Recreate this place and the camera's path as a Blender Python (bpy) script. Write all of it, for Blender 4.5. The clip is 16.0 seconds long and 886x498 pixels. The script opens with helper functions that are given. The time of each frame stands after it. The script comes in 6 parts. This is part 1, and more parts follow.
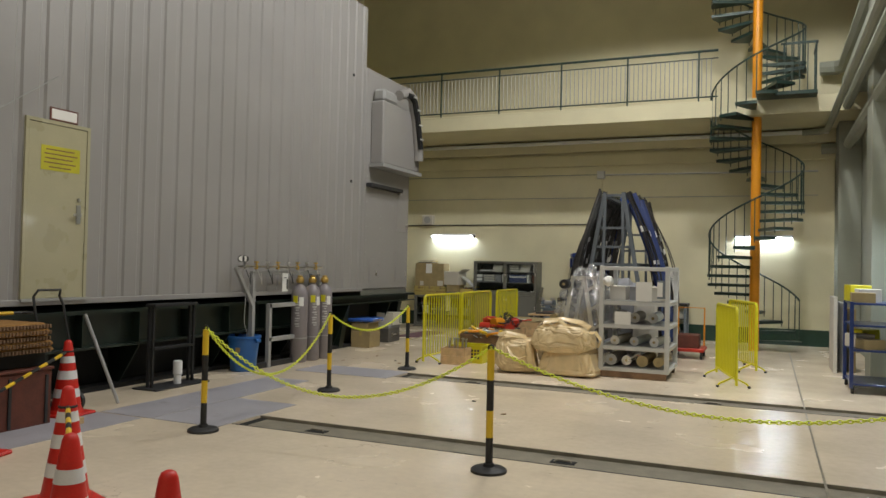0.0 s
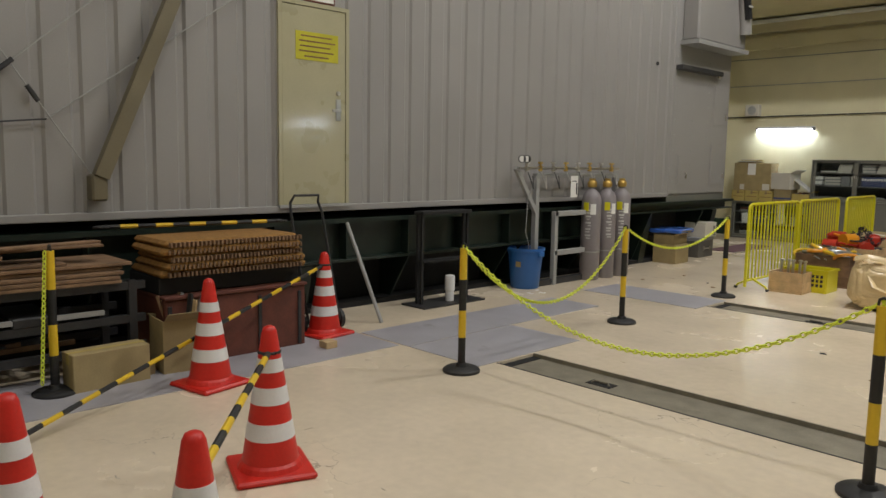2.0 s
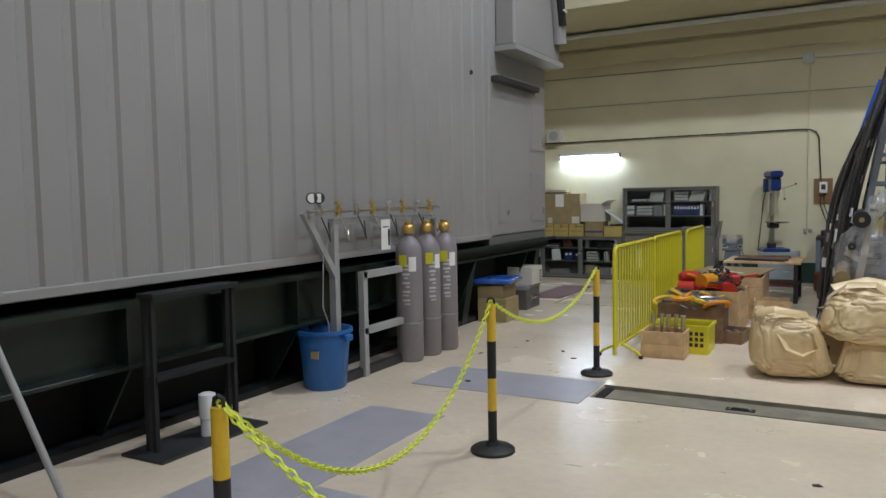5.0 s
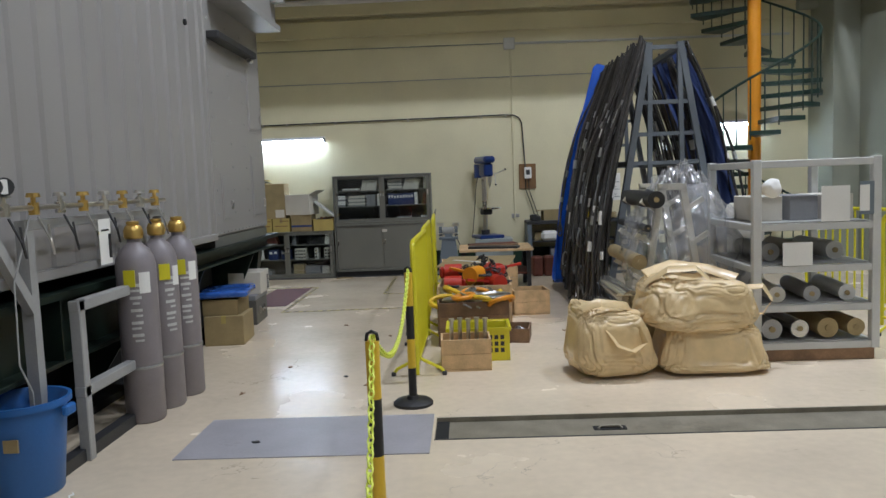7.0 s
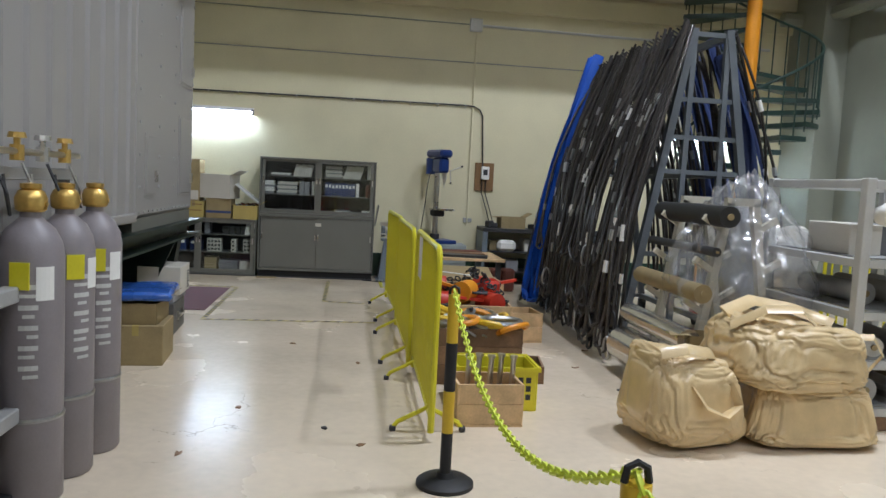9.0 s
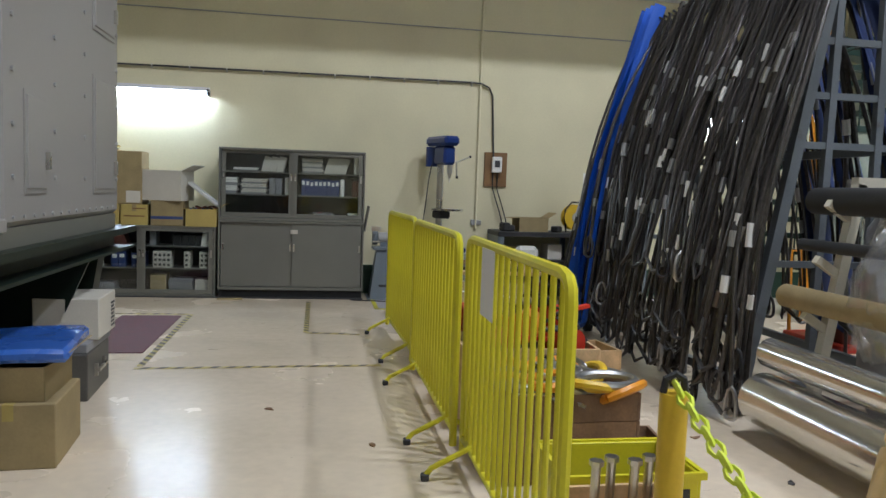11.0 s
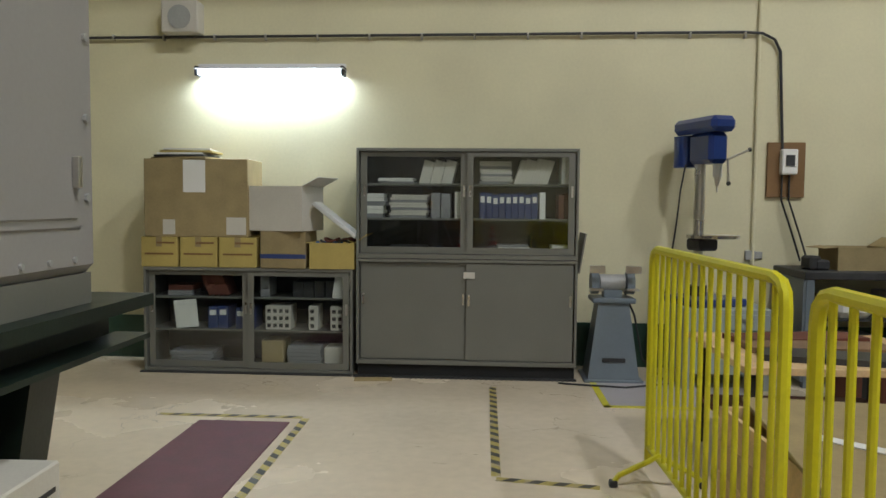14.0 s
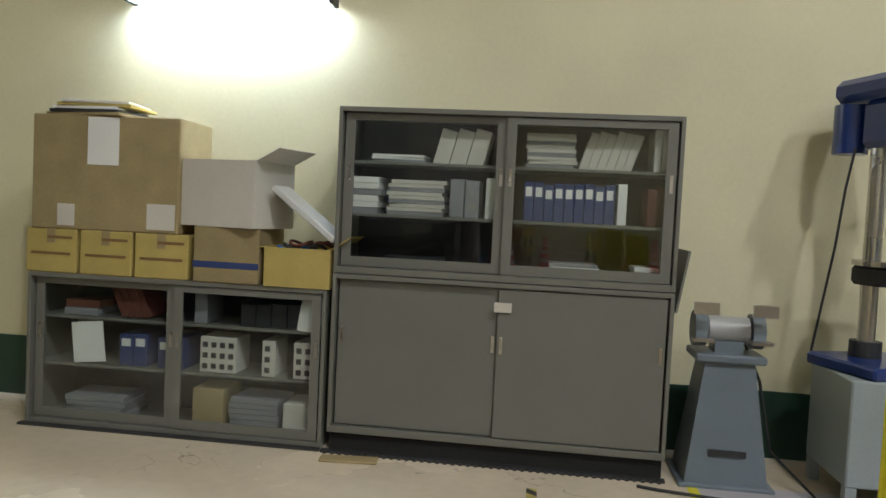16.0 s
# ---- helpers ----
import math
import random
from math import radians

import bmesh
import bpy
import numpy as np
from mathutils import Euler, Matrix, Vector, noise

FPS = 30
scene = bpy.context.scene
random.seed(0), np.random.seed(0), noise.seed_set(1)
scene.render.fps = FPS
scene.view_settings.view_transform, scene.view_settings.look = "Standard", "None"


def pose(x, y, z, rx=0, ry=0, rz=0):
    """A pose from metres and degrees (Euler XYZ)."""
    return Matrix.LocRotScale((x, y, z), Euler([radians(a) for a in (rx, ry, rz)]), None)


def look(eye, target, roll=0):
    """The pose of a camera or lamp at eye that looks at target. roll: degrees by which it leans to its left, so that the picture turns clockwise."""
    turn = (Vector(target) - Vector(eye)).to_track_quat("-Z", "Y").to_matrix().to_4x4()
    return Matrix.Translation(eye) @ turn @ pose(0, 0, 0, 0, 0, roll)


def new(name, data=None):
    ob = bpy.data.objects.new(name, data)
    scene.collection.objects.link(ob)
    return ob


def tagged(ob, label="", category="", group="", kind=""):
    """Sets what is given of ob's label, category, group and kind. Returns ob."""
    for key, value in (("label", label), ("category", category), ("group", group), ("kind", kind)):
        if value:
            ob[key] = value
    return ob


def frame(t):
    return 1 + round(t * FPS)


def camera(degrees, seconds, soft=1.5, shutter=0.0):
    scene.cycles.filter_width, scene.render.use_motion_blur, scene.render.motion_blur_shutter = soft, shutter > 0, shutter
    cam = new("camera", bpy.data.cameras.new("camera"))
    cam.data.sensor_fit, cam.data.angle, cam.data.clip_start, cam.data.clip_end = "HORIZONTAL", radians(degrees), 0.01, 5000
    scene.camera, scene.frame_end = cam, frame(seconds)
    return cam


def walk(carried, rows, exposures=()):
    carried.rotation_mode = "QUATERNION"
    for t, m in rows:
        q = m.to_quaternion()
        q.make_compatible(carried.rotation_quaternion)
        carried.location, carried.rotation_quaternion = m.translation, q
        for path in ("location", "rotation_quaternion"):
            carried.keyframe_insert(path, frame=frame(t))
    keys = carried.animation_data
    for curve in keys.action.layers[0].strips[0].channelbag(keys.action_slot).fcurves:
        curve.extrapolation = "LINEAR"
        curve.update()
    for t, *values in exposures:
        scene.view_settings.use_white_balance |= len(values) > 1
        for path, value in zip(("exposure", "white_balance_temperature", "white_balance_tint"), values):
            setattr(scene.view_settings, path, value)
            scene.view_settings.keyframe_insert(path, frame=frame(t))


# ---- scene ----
cam = camera(61.0, 16.0)
PATH = [
    (0, (1.344, -1.616, 1.684), (0.551, 0.22, 1.728), 1.3),
    (0.5, (1.134, -1.18, 1.688), (0.162, 0.567, 1.631), 0.2),
    (1, (0.912, -0.725, 1.688), (-0.357, 0.817, 1.582), 2.2),
    (1.5, (0.631, -0.309, 1.654), (-0.777, 1.102, 1.48), 2.2),
    (2, (0.397, 0.076, 1.692), (-1.032, 1.456, 1.456), 1.0),
    (2.5, (0.08, 0.583, 1.743), (-1.149, 2.16, 1.683), 1.4),
    (3, (-0.238, 0.969, 1.79), (-1.356, 2.627, 1.772), -1.6),
    (5.5, (-2.234, 2.785, 1.692), (-3.054, 4.597, 1.49), 0.7),
    (6, (-2.621, 3.12, 1.688), (-3.043, 5.063, 1.474), -0.7),
    (6.5, (-3.023, 3.493, 1.705), (-3.228, 5.474, 1.525), 1.4),
    (7, (-3.52, 3.799, 1.659), (-3.586, 5.79, 1.481), -2.2),
    (7.5, (-3.919, 4.151, 1.617), (-3.964, 6.141, 1.416), -1.4),
    (8, (-4.228, 4.601, 1.598), (-4.18, 6.588, 1.378), 1.0),
    (10.5, (-4.642, 7.247, 1.442), (-4.255, 9.207, 1.347), 1.7),
    (11, (-4.721, 7.872, 1.411), (-4.391, 9.838, 1.253), 2.0),
    (11.5, (-4.721, 8.508, 1.419), (-4.606, 10.497, 1.252), 3.0),
    (12, (-4.8, 9.071, 1.395), (-4.794, 11.068, 1.282), 1.7),
    (12.5, (-4.822, 9.651, 1.361), (-4.888, 11.644, 1.213), 2.3),
    (13, (-4.882, 10.23, 1.354), (-5.051, 12.217, 1.198), 1.2),
    (13.5, (-4.903, 10.787, 1.367), (-5.038, 12.775, 1.202), 0.8),
    (14, (-4.877, 11.335, 1.389), (-4.99, 13.328, 1.27), 0.5),
    (14.5, (-4.905, 11.877, 1.403), (-4.975, 13.873, 1.292), 0.6),
    (15, (-4.794, 12.392, 1.393), (-4.808, 14.389, 1.287), 0.9),
    (15.5, (-4.898, 12.908, 1.324), (-4.967, 14.905, 1.245), 1.3),
    (16, (-4.837, 13.43, 1.303), (-5.09, 15.411, 1.204), 2.8),
]
EXPOSURES = [(0.0, -0.07, 6200, 10), (2.0, -0.03, 6250, 11), (3.0, 0.0, 5750, 11), (5.5, 0.0, 5450, 12), (8.0, 0.15, 5400, 12), (10.5, 0.26, 5350, 12), (12.5, 0.22, 6000, 9), (14.5, 0.28, 5850, 8), (16.0, 0.42, 5900, 9)]
walk(cam, [(t, look(eye, target, roll)) for t, eye, target, roll in PATH], EXPOSURES)

# ---- world and lights ----
world = bpy.data.worlds.new("world")
world.use_nodes = True
scene.world = world
world.node_tree.nodes["Background"].inputs[0].default_value = (0.9, 0.85, 0.75, 1)
world.node_tree.nodes["Background"].inputs[1].default_value = 0.02

WALL_Y = 17.85
CEIL_Z = 11.0
HIGH_BAYS = [(x, y) for y in (10.4, 3.0, -4.0) for x in (-1.9, 1.6)]
LAMP_POWER = {10.4: 1500, 3.0: 720, -4.0: 340}
TUBE_GLOW = 70


# ---- materials ----
def mat(name, col, rough=0.5, metal=0.0, var=0.15, scale=2.5, bump=0.15, bscale=70, spec=0.5, coat=0.0, dirt=None, dirt_at=0.62, dirt_scale=1.3, rand=0.0):
    m = bpy.data.materials.new(name)
    m.use_nodes = True
    n, l = m.node_tree.nodes, m.node_tree.links
    b = n["Principled BSDF"]
    tc = n.new("ShaderNodeTexCoord")
    big, fine = n.new("ShaderNodeTexNoise"), n.new("ShaderNodeTexNoise")
    for t, sc in ((big, scale), (fine, bscale)):
        t.inputs["Scale"].default_value = sc
        t.inputs["Detail"].default_value = 6
        l.new(tc.outputs["Object"], t.inputs["Vector"])
    ramp = n.new("ShaderNodeValToRGB")
    ramp.color_ramp.elements[0].position, ramp.color_ramp.elements[1].position = 0.3, 0.7
    ramp.color_ramp.elements[0].color = (*[c * (1 - var) for c in col], 1)
    ramp.color_ramp.elements[1].color = (*[min(1, c * (1 + var)) for c in col], 1)
    l.new(big.outputs["Fac"], ramp.inputs["Fac"])
    out = ramp.outputs["Color"]
    grain = n.new("ShaderNodeMix")
    grain.data_type, grain.blend_type = "RGBA", "MULTIPLY"
    grain.inputs["Factor"].default_value = min(1, var * 2)
    l.new(out, grain.inputs["A"])
    l.new(fine.outputs["Fac"], grain.inputs["B"])
    bright = n.new("ShaderNodeMix")
    bright.data_type, bright.blend_type = "RGBA", "ADD"
    bright.inputs["Factor"].default_value = min(1, var * 2) * 0.5
    l.new(grain.outputs["Result"], bright.inputs["A"])
    l.new(ramp.outputs["Color"], bright.inputs["B"])
    out = bright.outputs["Result"]
    if dirt:
        d = n.new("ShaderNodeTexNoise")
        d.inputs["Scale"].default_value, d.inputs["Detail"].default_value, d.inputs["Roughness"].default_value = dirt_scale, 9, 0.68
        l.new(tc.outputs["Object"], d.inputs["Vector"])
        r = n.new("ShaderNodeValToRGB")
        r.color_ramp.elements[0].position, r.color_ramp.elements[1].position = dirt_at, dirt_at + 0.14
        l.new(d.outputs["Fac"], r.inputs["Fac"])
        mx = n.new("ShaderNodeMix")
        mx.data_type = "RGBA"
        l.new(r.outputs["Color"], mx.inputs["Factor"])
        l.new(out, mx.inputs["A"])
        mx.inputs["B"].default_value = (*dirt, 1)
        out = mx.outputs["Result"]
    if rand:
        oi = n.new("ShaderNodeObjectInfo")
        mr = n.new("ShaderNodeMapRange")
        mr.inputs["To Min"].default_value, mr.inputs["To Max"].default_value = 1 - rand, 1 + rand
        l.new(oi.outputs["Random"], mr.inputs["Value"])
        hs = n.new("ShaderNodeHueSaturation")
        l.new(mr.outputs["Result"], hs.inputs["Value"])
        l.new(out, hs.inputs["Color"])
        out = hs.outputs["Color"]
    l.new(out, b.inputs["Base Color"])
    mr = n.new("ShaderNodeMapRange")
    mr.inputs["To Min"].default_value, mr.inputs["To Max"].default_value = max(0.02, rough - 0.1), min(1, rough + 0.12)
    l.new(big.outputs["Fac"], mr.inputs["Value"])
    l.new(mr.outputs["Result"], b.inputs["Roughness"])
    bp = n.new("ShaderNodeBump")
    bp.inputs["Strength"].default_value, bp.inputs["Distance"].default_value = bump, 0.004
    l.new(fine.outputs["Fac"], bp.inputs["Height"])
    l.new(bp.outputs["Normal"], b.inputs["Normal"])
    b.inputs["Metallic"].default_value = metal
    b.inputs["Specular IOR Level"].default_value = spec
    b.inputs["Coat Weight"].default_value = coat
    return m


def scuff(m, col, stretch, scale, at):
    """Adds worn streaks with their own shape to a material's colour."""
    n, l = m.node_tree.nodes, m.node_tree.links
    b = n["Principled BSDF"]
    old = b.inputs["Base Color"].links[0].from_socket
    tc, mp, t, r, mx = n.new("ShaderNodeTexCoord"), n.new("ShaderNodeMapping"), n.new("ShaderNodeTexNoise"), n.new("ShaderNodeValToRGB"), n.new("ShaderNodeMix")
    mp.inputs["Scale"].default_value = stretch
    mp.inputs["Rotation"].default_value = (0, 0, scale * 0.3)
    t.inputs["Scale"].default_value, t.inputs["Detail"].default_value, t.inputs["Roughness"].default_value = scale, 8, 0.7
    r.color_ramp.elements[0].position, r.color_ramp.elements[1].position = at, at + 0.06
    mx.data_type = "RGBA"
    l.new(tc.outputs["Object"], mp.inputs["Vector"])
    l.new(mp.outputs["Vector"], t.inputs["Vector"])
    l.new(t.outputs["Fac"], r.inputs["Fac"])
    l.new(r.outputs["Color"], mx.inputs["Factor"])
    l.new(old, mx.inputs["A"])
    mx.inputs["B"].default_value = (*col, 1)
    l.new(mx.outputs["Result"], b.inputs["Base Color"])


def emit(name, col, strength):
    m = bpy.data.materials.new(name)
    m.use_nodes = True
    b = m.node_tree.nodes["Principled BSDF"]
    b.inputs["Emission Color"].default_value = (*col, 1)
    b.inputs["Emission Strength"].default_value = strength
    return m


def clear(name, tint, gloss, rough, haze=0.0):
    """Thin see-through sheet: mostly transparent, with a glossy share."""
    m = bpy.data.materials.new(name)
    m.use_nodes = True
    n, l = m.node_tree.nodes, m.node_tree.links
    n.remove(n["Principled BSDF"])
    tr, gl, mx = n.new("ShaderNodeBsdfTransparent"), n.new("ShaderNodeBsdfGlossy"), n.new("ShaderNodeMixShader")
    tr.inputs["Color"].default_value = (*tint, 1)
    gl.inputs["Roughness"].default_value = rough
    mx.inputs["Fac"].default_value = gloss
    l.new(tr.outputs[0], mx.inputs[1])
    l.new(gl.outputs[0], mx.inputs[2])
    df, hz = n.new("ShaderNodeBsdfDiffuse"), n.new("ShaderNodeMixShader")
    df.inputs["Color"].default_value = (0.8, 0.8, 0.82, 1)
    hz.inputs["Fac"].default_value = haze
    l.new(mx.outputs[0], hz.inputs[1])
    l.new(df.outputs[0], hz.inputs[2])
    l.new(hz.outputs[0], n["Material Output"].inputs["Surface"])
    return m


M_FLOOR = mat("cream_epoxy_floor", (0.72, 0.615, 0.465), 0.24, var=0.1, scale=0.9, bump=0.14, bscale=14, dirt=(0.4, 0.325, 0.235), dirt_at=0.86, dirt_scale=1.1)
scuff(M_FLOOR, (0.2, 0.16, 0.12), (1.2, 5.0, 1.0), 2.2, 0.665)
scuff(M_FLOOR, (0.25, 0.2, 0.15), (6.0, 1.5, 1.0), 1.6, 0.68)
def cracks(m, col, scale, width, at):
    """Adds thin branching cracks, in patches, to a material's colour."""
    n, l = m.node_tree.nodes, m.node_tree.links
    b = n["Principled BSDF"]
    old = b.inputs["Base Color"].links[0].from_socket
    tc, warp, add, vo = n.new("ShaderNodeTexCoord"), n.new("ShaderNodeTexNoise"), n.new("ShaderNodeVectorMath"), n.new("ShaderNodeTexVoronoi")
    warp.inputs["Scale"].default_value, warp.inputs["Detail"].default_value = 3.0, 6
    vo.feature = "DISTANCE_TO_EDGE"
    vo.inputs["Scale"].default_value = scale
    l.new(tc.outputs["Object"], warp.inputs["Vector"])
    l.new(tc.outputs["Object"], add.inputs[0])
    l.new(warp.outputs["Color"], add.inputs[1])
    l.new(add.outputs["Vector"], vo.inputs["Vector"])
    line, patch, spot, both, mx = n.new("ShaderNodeMapRange"), n.new("ShaderNodeTexNoise"), n.new("ShaderNodeMapRange"), n.new("ShaderNodeMath"), n.new("ShaderNodeMix")
    line.inputs["From Min"].default_value, line.inputs["From Max"].default_value = width, 0.0
    l.new(vo.outputs["Distance"], line.inputs["Value"])
    patch.inputs["Scale"].default_value, patch.inputs["Detail"].default_value = 0.8, 4
    l.new(tc.outputs["Object"], patch.inputs["Vector"])
    spot.inputs["From Min"].default_value, spot.inputs["From Max"].default_value = at, at + 0.08
    l.new(patch.outputs["Fac"], spot.inputs["Value"])
    both.operation, mx.data_type = "MULTIPLY", "RGBA"
    l.new(line.outputs["Result"], both.inputs[0])
    l.new(spot.outputs["Result"], both.inputs[1])
    l.new(both.outputs["Value"], mx.inputs["Factor"])
    l.new(old, mx.inputs["A"])
    mx.inputs["B"].default_value = (*col, 1)
    l.new(mx.outputs["Result"], b.inputs["Base Color"])


cracks(M_FLOOR, (0.3, 0.24, 0.18), 1.1, 0.008, 0.57)
M_WALL = mat("cream_wall_paint", (0.68, 0.63, 0.42), 0.6, var=0.06, scale=1.2, bump=0.1, bscale=40, dirt=(0.5, 0.44, 0.27), dirt_at=0.72)
M_CONC = mat("pale_green_concrete_paint", (0.3, 0.315, 0.255), 0.7, var=0.1, scale=1.2, bump=0.2, dirt=(0.36, 0.36, 0.28), dirt_at=0.68)
M_CEIL = mat("ceiling_paint", (0.5, 0.46, 0.33), 0.8, var=0.1)
M_CORR = mat("grey_white_sheet_steel", (0.31, 0.298, 0.285), 0.36, var=0.05, scale=1.0, bump=0.05, dirt=(0.29, 0.26, 0.23), dirt_at=0.72, dirt_scale=2)
M_BRACE = mat("brown_olive_brace_paint", (0.17, 0.145, 0.09), 0.45, var=0.12)
M_DOOR = mat("olive_beige_door_paint", (0.42, 0.39, 0.25), 0.28, var=0.06, bump=0.04, coat=0.5)
M_DOOR.node_tree.nodes["Principled BSDF"].inputs["Coat Roughness"].default_value = 0.09
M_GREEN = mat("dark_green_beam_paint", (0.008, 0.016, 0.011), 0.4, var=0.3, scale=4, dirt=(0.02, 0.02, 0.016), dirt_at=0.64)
# flat black: real black steel, and shade coloured in under and inside things
M_VOID = mat("black_steel_and_shade", (0.012, 0.012, 0.012), 0.8, var=0.4)
M_WAINSCOT = mat("dark_green_baseboard_paint", (0.02, 0.055, 0.035), 0.4, var=0.2)
M_TRENCH = mat("grey_brown_trench_steel", (0.25, 0.225, 0.17), 0.55, metal=0.2, var=0.2, scale=6, dirt=(0.09, 0.08, 0.06), dirt_at=0.6)
M_SHEET = mat("blue_grey_floor_sheet", (0.38, 0.37, 0.4), 0.42, var=0.1, scale=3, dirt=(0.2, 0.18, 0.17), dirt_at=0.62)
M_YELLOW = mat("yellow_paint", (0.68, 0.62, 0.012), 0.35, var=0.08, bump=0.03, dirt=(0.4, 0.32, 0.05), dirt_at=0.74, dirt_scale=6)
M_CHAIN = mat("lemon_plastic_chain", (0.75, 0.84, 0.06), 0.4, var=0.05)
M_PYEL = mat("pole_yellow_plastic", (0.75, 0.5, 0.02), 0.4, var=0.08)
M_BLACK = mat("black_rubber", (0.018, 0.018, 0.018), 0.55, var=0.3)
M_RED = mat("red_cone_plastic", (0.62, 0.022, 0.012), 0.42, var=0.12, dirt=(0.3, 0.03, 0.02), dirt_at=0.68, dirt_scale=5)
M_WHITE = mat("white_reflective_band", (0.78, 0.78, 0.78), 0.35, var=0.06)
M_PAPER = mat("white_paper", (0.8, 0.79, 0.75), 0.8, var=0.04)
M_STEEL = mat("grey_painted_steel", (0.36, 0.36, 0.35), 0.45, metal=0.1, var=0.12, dirt=(0.2, 0.17, 0.14), dirt_at=0.7, dirt_scale=4)
M_RACK = mat("pale_grey_rack_paint", (0.56, 0.56, 0.54), 0.45, var=0.08, dirt=(0.3, 0.27, 0.24), dirt_at=0.7, dirt_scale=4)
M_CHROME = mat("bright_metal", (0.62, 0.6, 0.57), 0.28, metal=1.0, var=0.12)
M_CASE = mat("dull_grey_case_steel", (0.11, 0.105, 0.095), 0.5, metal=0.2, var=0.2, dirt=(0.06, 0.055, 0.05), dirt_at=0.6, dirt_scale=4)
M_SIGN = mat("faded_yellow_notice", (0.5, 0.46, 0.02), 0.6, var=0.1, scale=6)
M_TAPE = mat("worn_yellow_tape", (0.46, 0.37, 0.1), 0.6, var=0.2, scale=8, dirt=(0.4, 0.34, 0.26), dirt_at=0.5, dirt_scale=9)
M_TAPEB = mat("worn_black_tape", (0.07, 0.065, 0.055), 0.6, var=0.3, scale=8, dirt=(0.3, 0.26, 0.2), dirt_at=0.58, dirt_scale=9)
M_CYL = mat("mauve_grey_cylinder_paint", (0.25, 0.225, 0.235), 0.4, var=0.07, scale=5, dirt=(0.22, 0.19, 0.18), dirt_at=0.66, dirt_scale=5)
M_BRASS = mat("brass", (0.62, 0.42, 0.12), 0.35, metal=0.9, var=0.15)
M_BLUE = mat("blue_bucket_plastic", (0.028, 0.13, 0.4), 0.4, var=0.08)
M_BLUEW = mat("blue_film_wrap", (0.05, 0.14, 0.52), 0.25, var=0.15, coat=0.4)
M_CARD = mat("brown_cardboard", (0.33, 0.255, 0.125), 0.85, var=0.12, scale=6, rand=0.15)
M_CARDY = mat("yellow_cardboard", (0.43, 0.335, 0.1), 0.8, var=0.08, scale=6)
M_CARDW = mat("pale_grey_cardboard", (0.58, 0.55, 0.48), 0.8, var=0.06)
M_WOOD = mat("pale_pine_wood", (0.6, 0.42, 0.22), 0.7, var=0.18, scale=9, rand=0.12)
M_OLDWOOD = mat("weathered_plywood", (0.2, 0.12, 0.065), 0.8, var=0.3, scale=6, dirt=(0.12, 0.08, 0.05), dirt_at=0.6, rand=0.2)
M_CAB = mat("grey_green_cabinet_enamel", (0.165, 0.163, 0.14), 0.36, var=0.05, bump=0.05)
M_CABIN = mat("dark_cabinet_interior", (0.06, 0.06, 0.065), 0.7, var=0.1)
M_DARK = mat("dark_grey_metal", (0.05, 0.05, 0.052), 0.5, metal=0.4, var=0.25)
M_NAVY = mat("navy_binder", (0.03, 0.05, 0.16), 0.5, var=0.1)
M_DBLUE = mat("dark_blue_enamel", (0.012, 0.035, 0.17), 0.3, var=0.12, coat=0.4)
M_GRIND = mat("blue_grey_enamel", (0.16, 0.19, 0.22), 0.4, var=0.08)
M_DESK = mat("pale_blue_grey_enamel", (0.33, 0.37, 0.37), 0.45, var=0.08)
M_MAROON = mat("maroon_ribbed_rubber", (0.13, 0.05, 0.06), 0.7, var=0.15, scale=8)
M_CANVAS = mat("cream_woven_bag_fabric", (0.72, 0.55, 0.29), 0.36, var=0.1, scale=8, bump=0.3, bscale=160, coat=0.6)
M_CANVAS.node_tree.nodes["Principled BSDF"].inputs["Coat Roughness"].default_value = 0.22
M_ROPE = mat("dark_wire_rope", (0.065, 0.06, 0.056), 0.32, metal=0.35, var=0.3, scale=30, rand=0.5)
M_BELT = mat("blue_webbing", (0.012, 0.09, 0.52), 0.6, var=0.15, rand=0.2)
M_LILAC = mat("lilac_floor_paint", (0.45, 0.42, 0.44), 0.4, var=0.08)
M_ORANGE = mat("orange_paint", (0.75, 0.3, 0.01), 0.4, var=0.12)
M_STAIR = mat("dark_green_stair_paint", (0.02, 0.045, 0.035), 0.4, var=0.2)
M_BROWN = mat("brown_board", (0.2, 0.11, 0.04), 0.6, var=0.15)
M_REDTOOL = mat("red_tool_paint", (0.5, 0.035, 0.015), 0.4, var=0.2)
M_GALV = mat("galvanised_chain", (0.42, 0.42, 0.42), 0.35, metal=0.9, var=0.2)
M_GREY = mat("mid_grey_card", (0.25, 0.25, 0.26), 0.7, var=0.1)
M_RUST = mat("rusty_red_steel", (0.13, 0.04, 0.025), 0.7, var=0.25, scale=6)
M_CARPET = mat("tan_rug_pile", (0.3, 0.155, 0.04), 0.95, var=0.25, scale=20, bump=0.6, bscale=200)
M_CREAM = mat("cream_roll_stand_paint", (0.66, 0.62, 0.5), 0.45, var=0.06)
M_FOIL = mat("silver_film_roll", (0.7, 0.69, 0.66), 0.14, metal=0.85, var=0.08)
M_GLASS = clear("cabinet_glass", (0.9, 0.93, 0.92), 0.06, 0.02)
M_FILM = clear("clear_plastic_wrap", (0.95, 0.96, 0.98), 0.2, 0.16, 0.1)
M_TUBE = emit("fluorescent_tube", (0.82, 0.92, 1.0), TUBE_GLOW)
M_BULB = emit("high_bay_bulb", (1.0, 0.86, 0.62), 20)


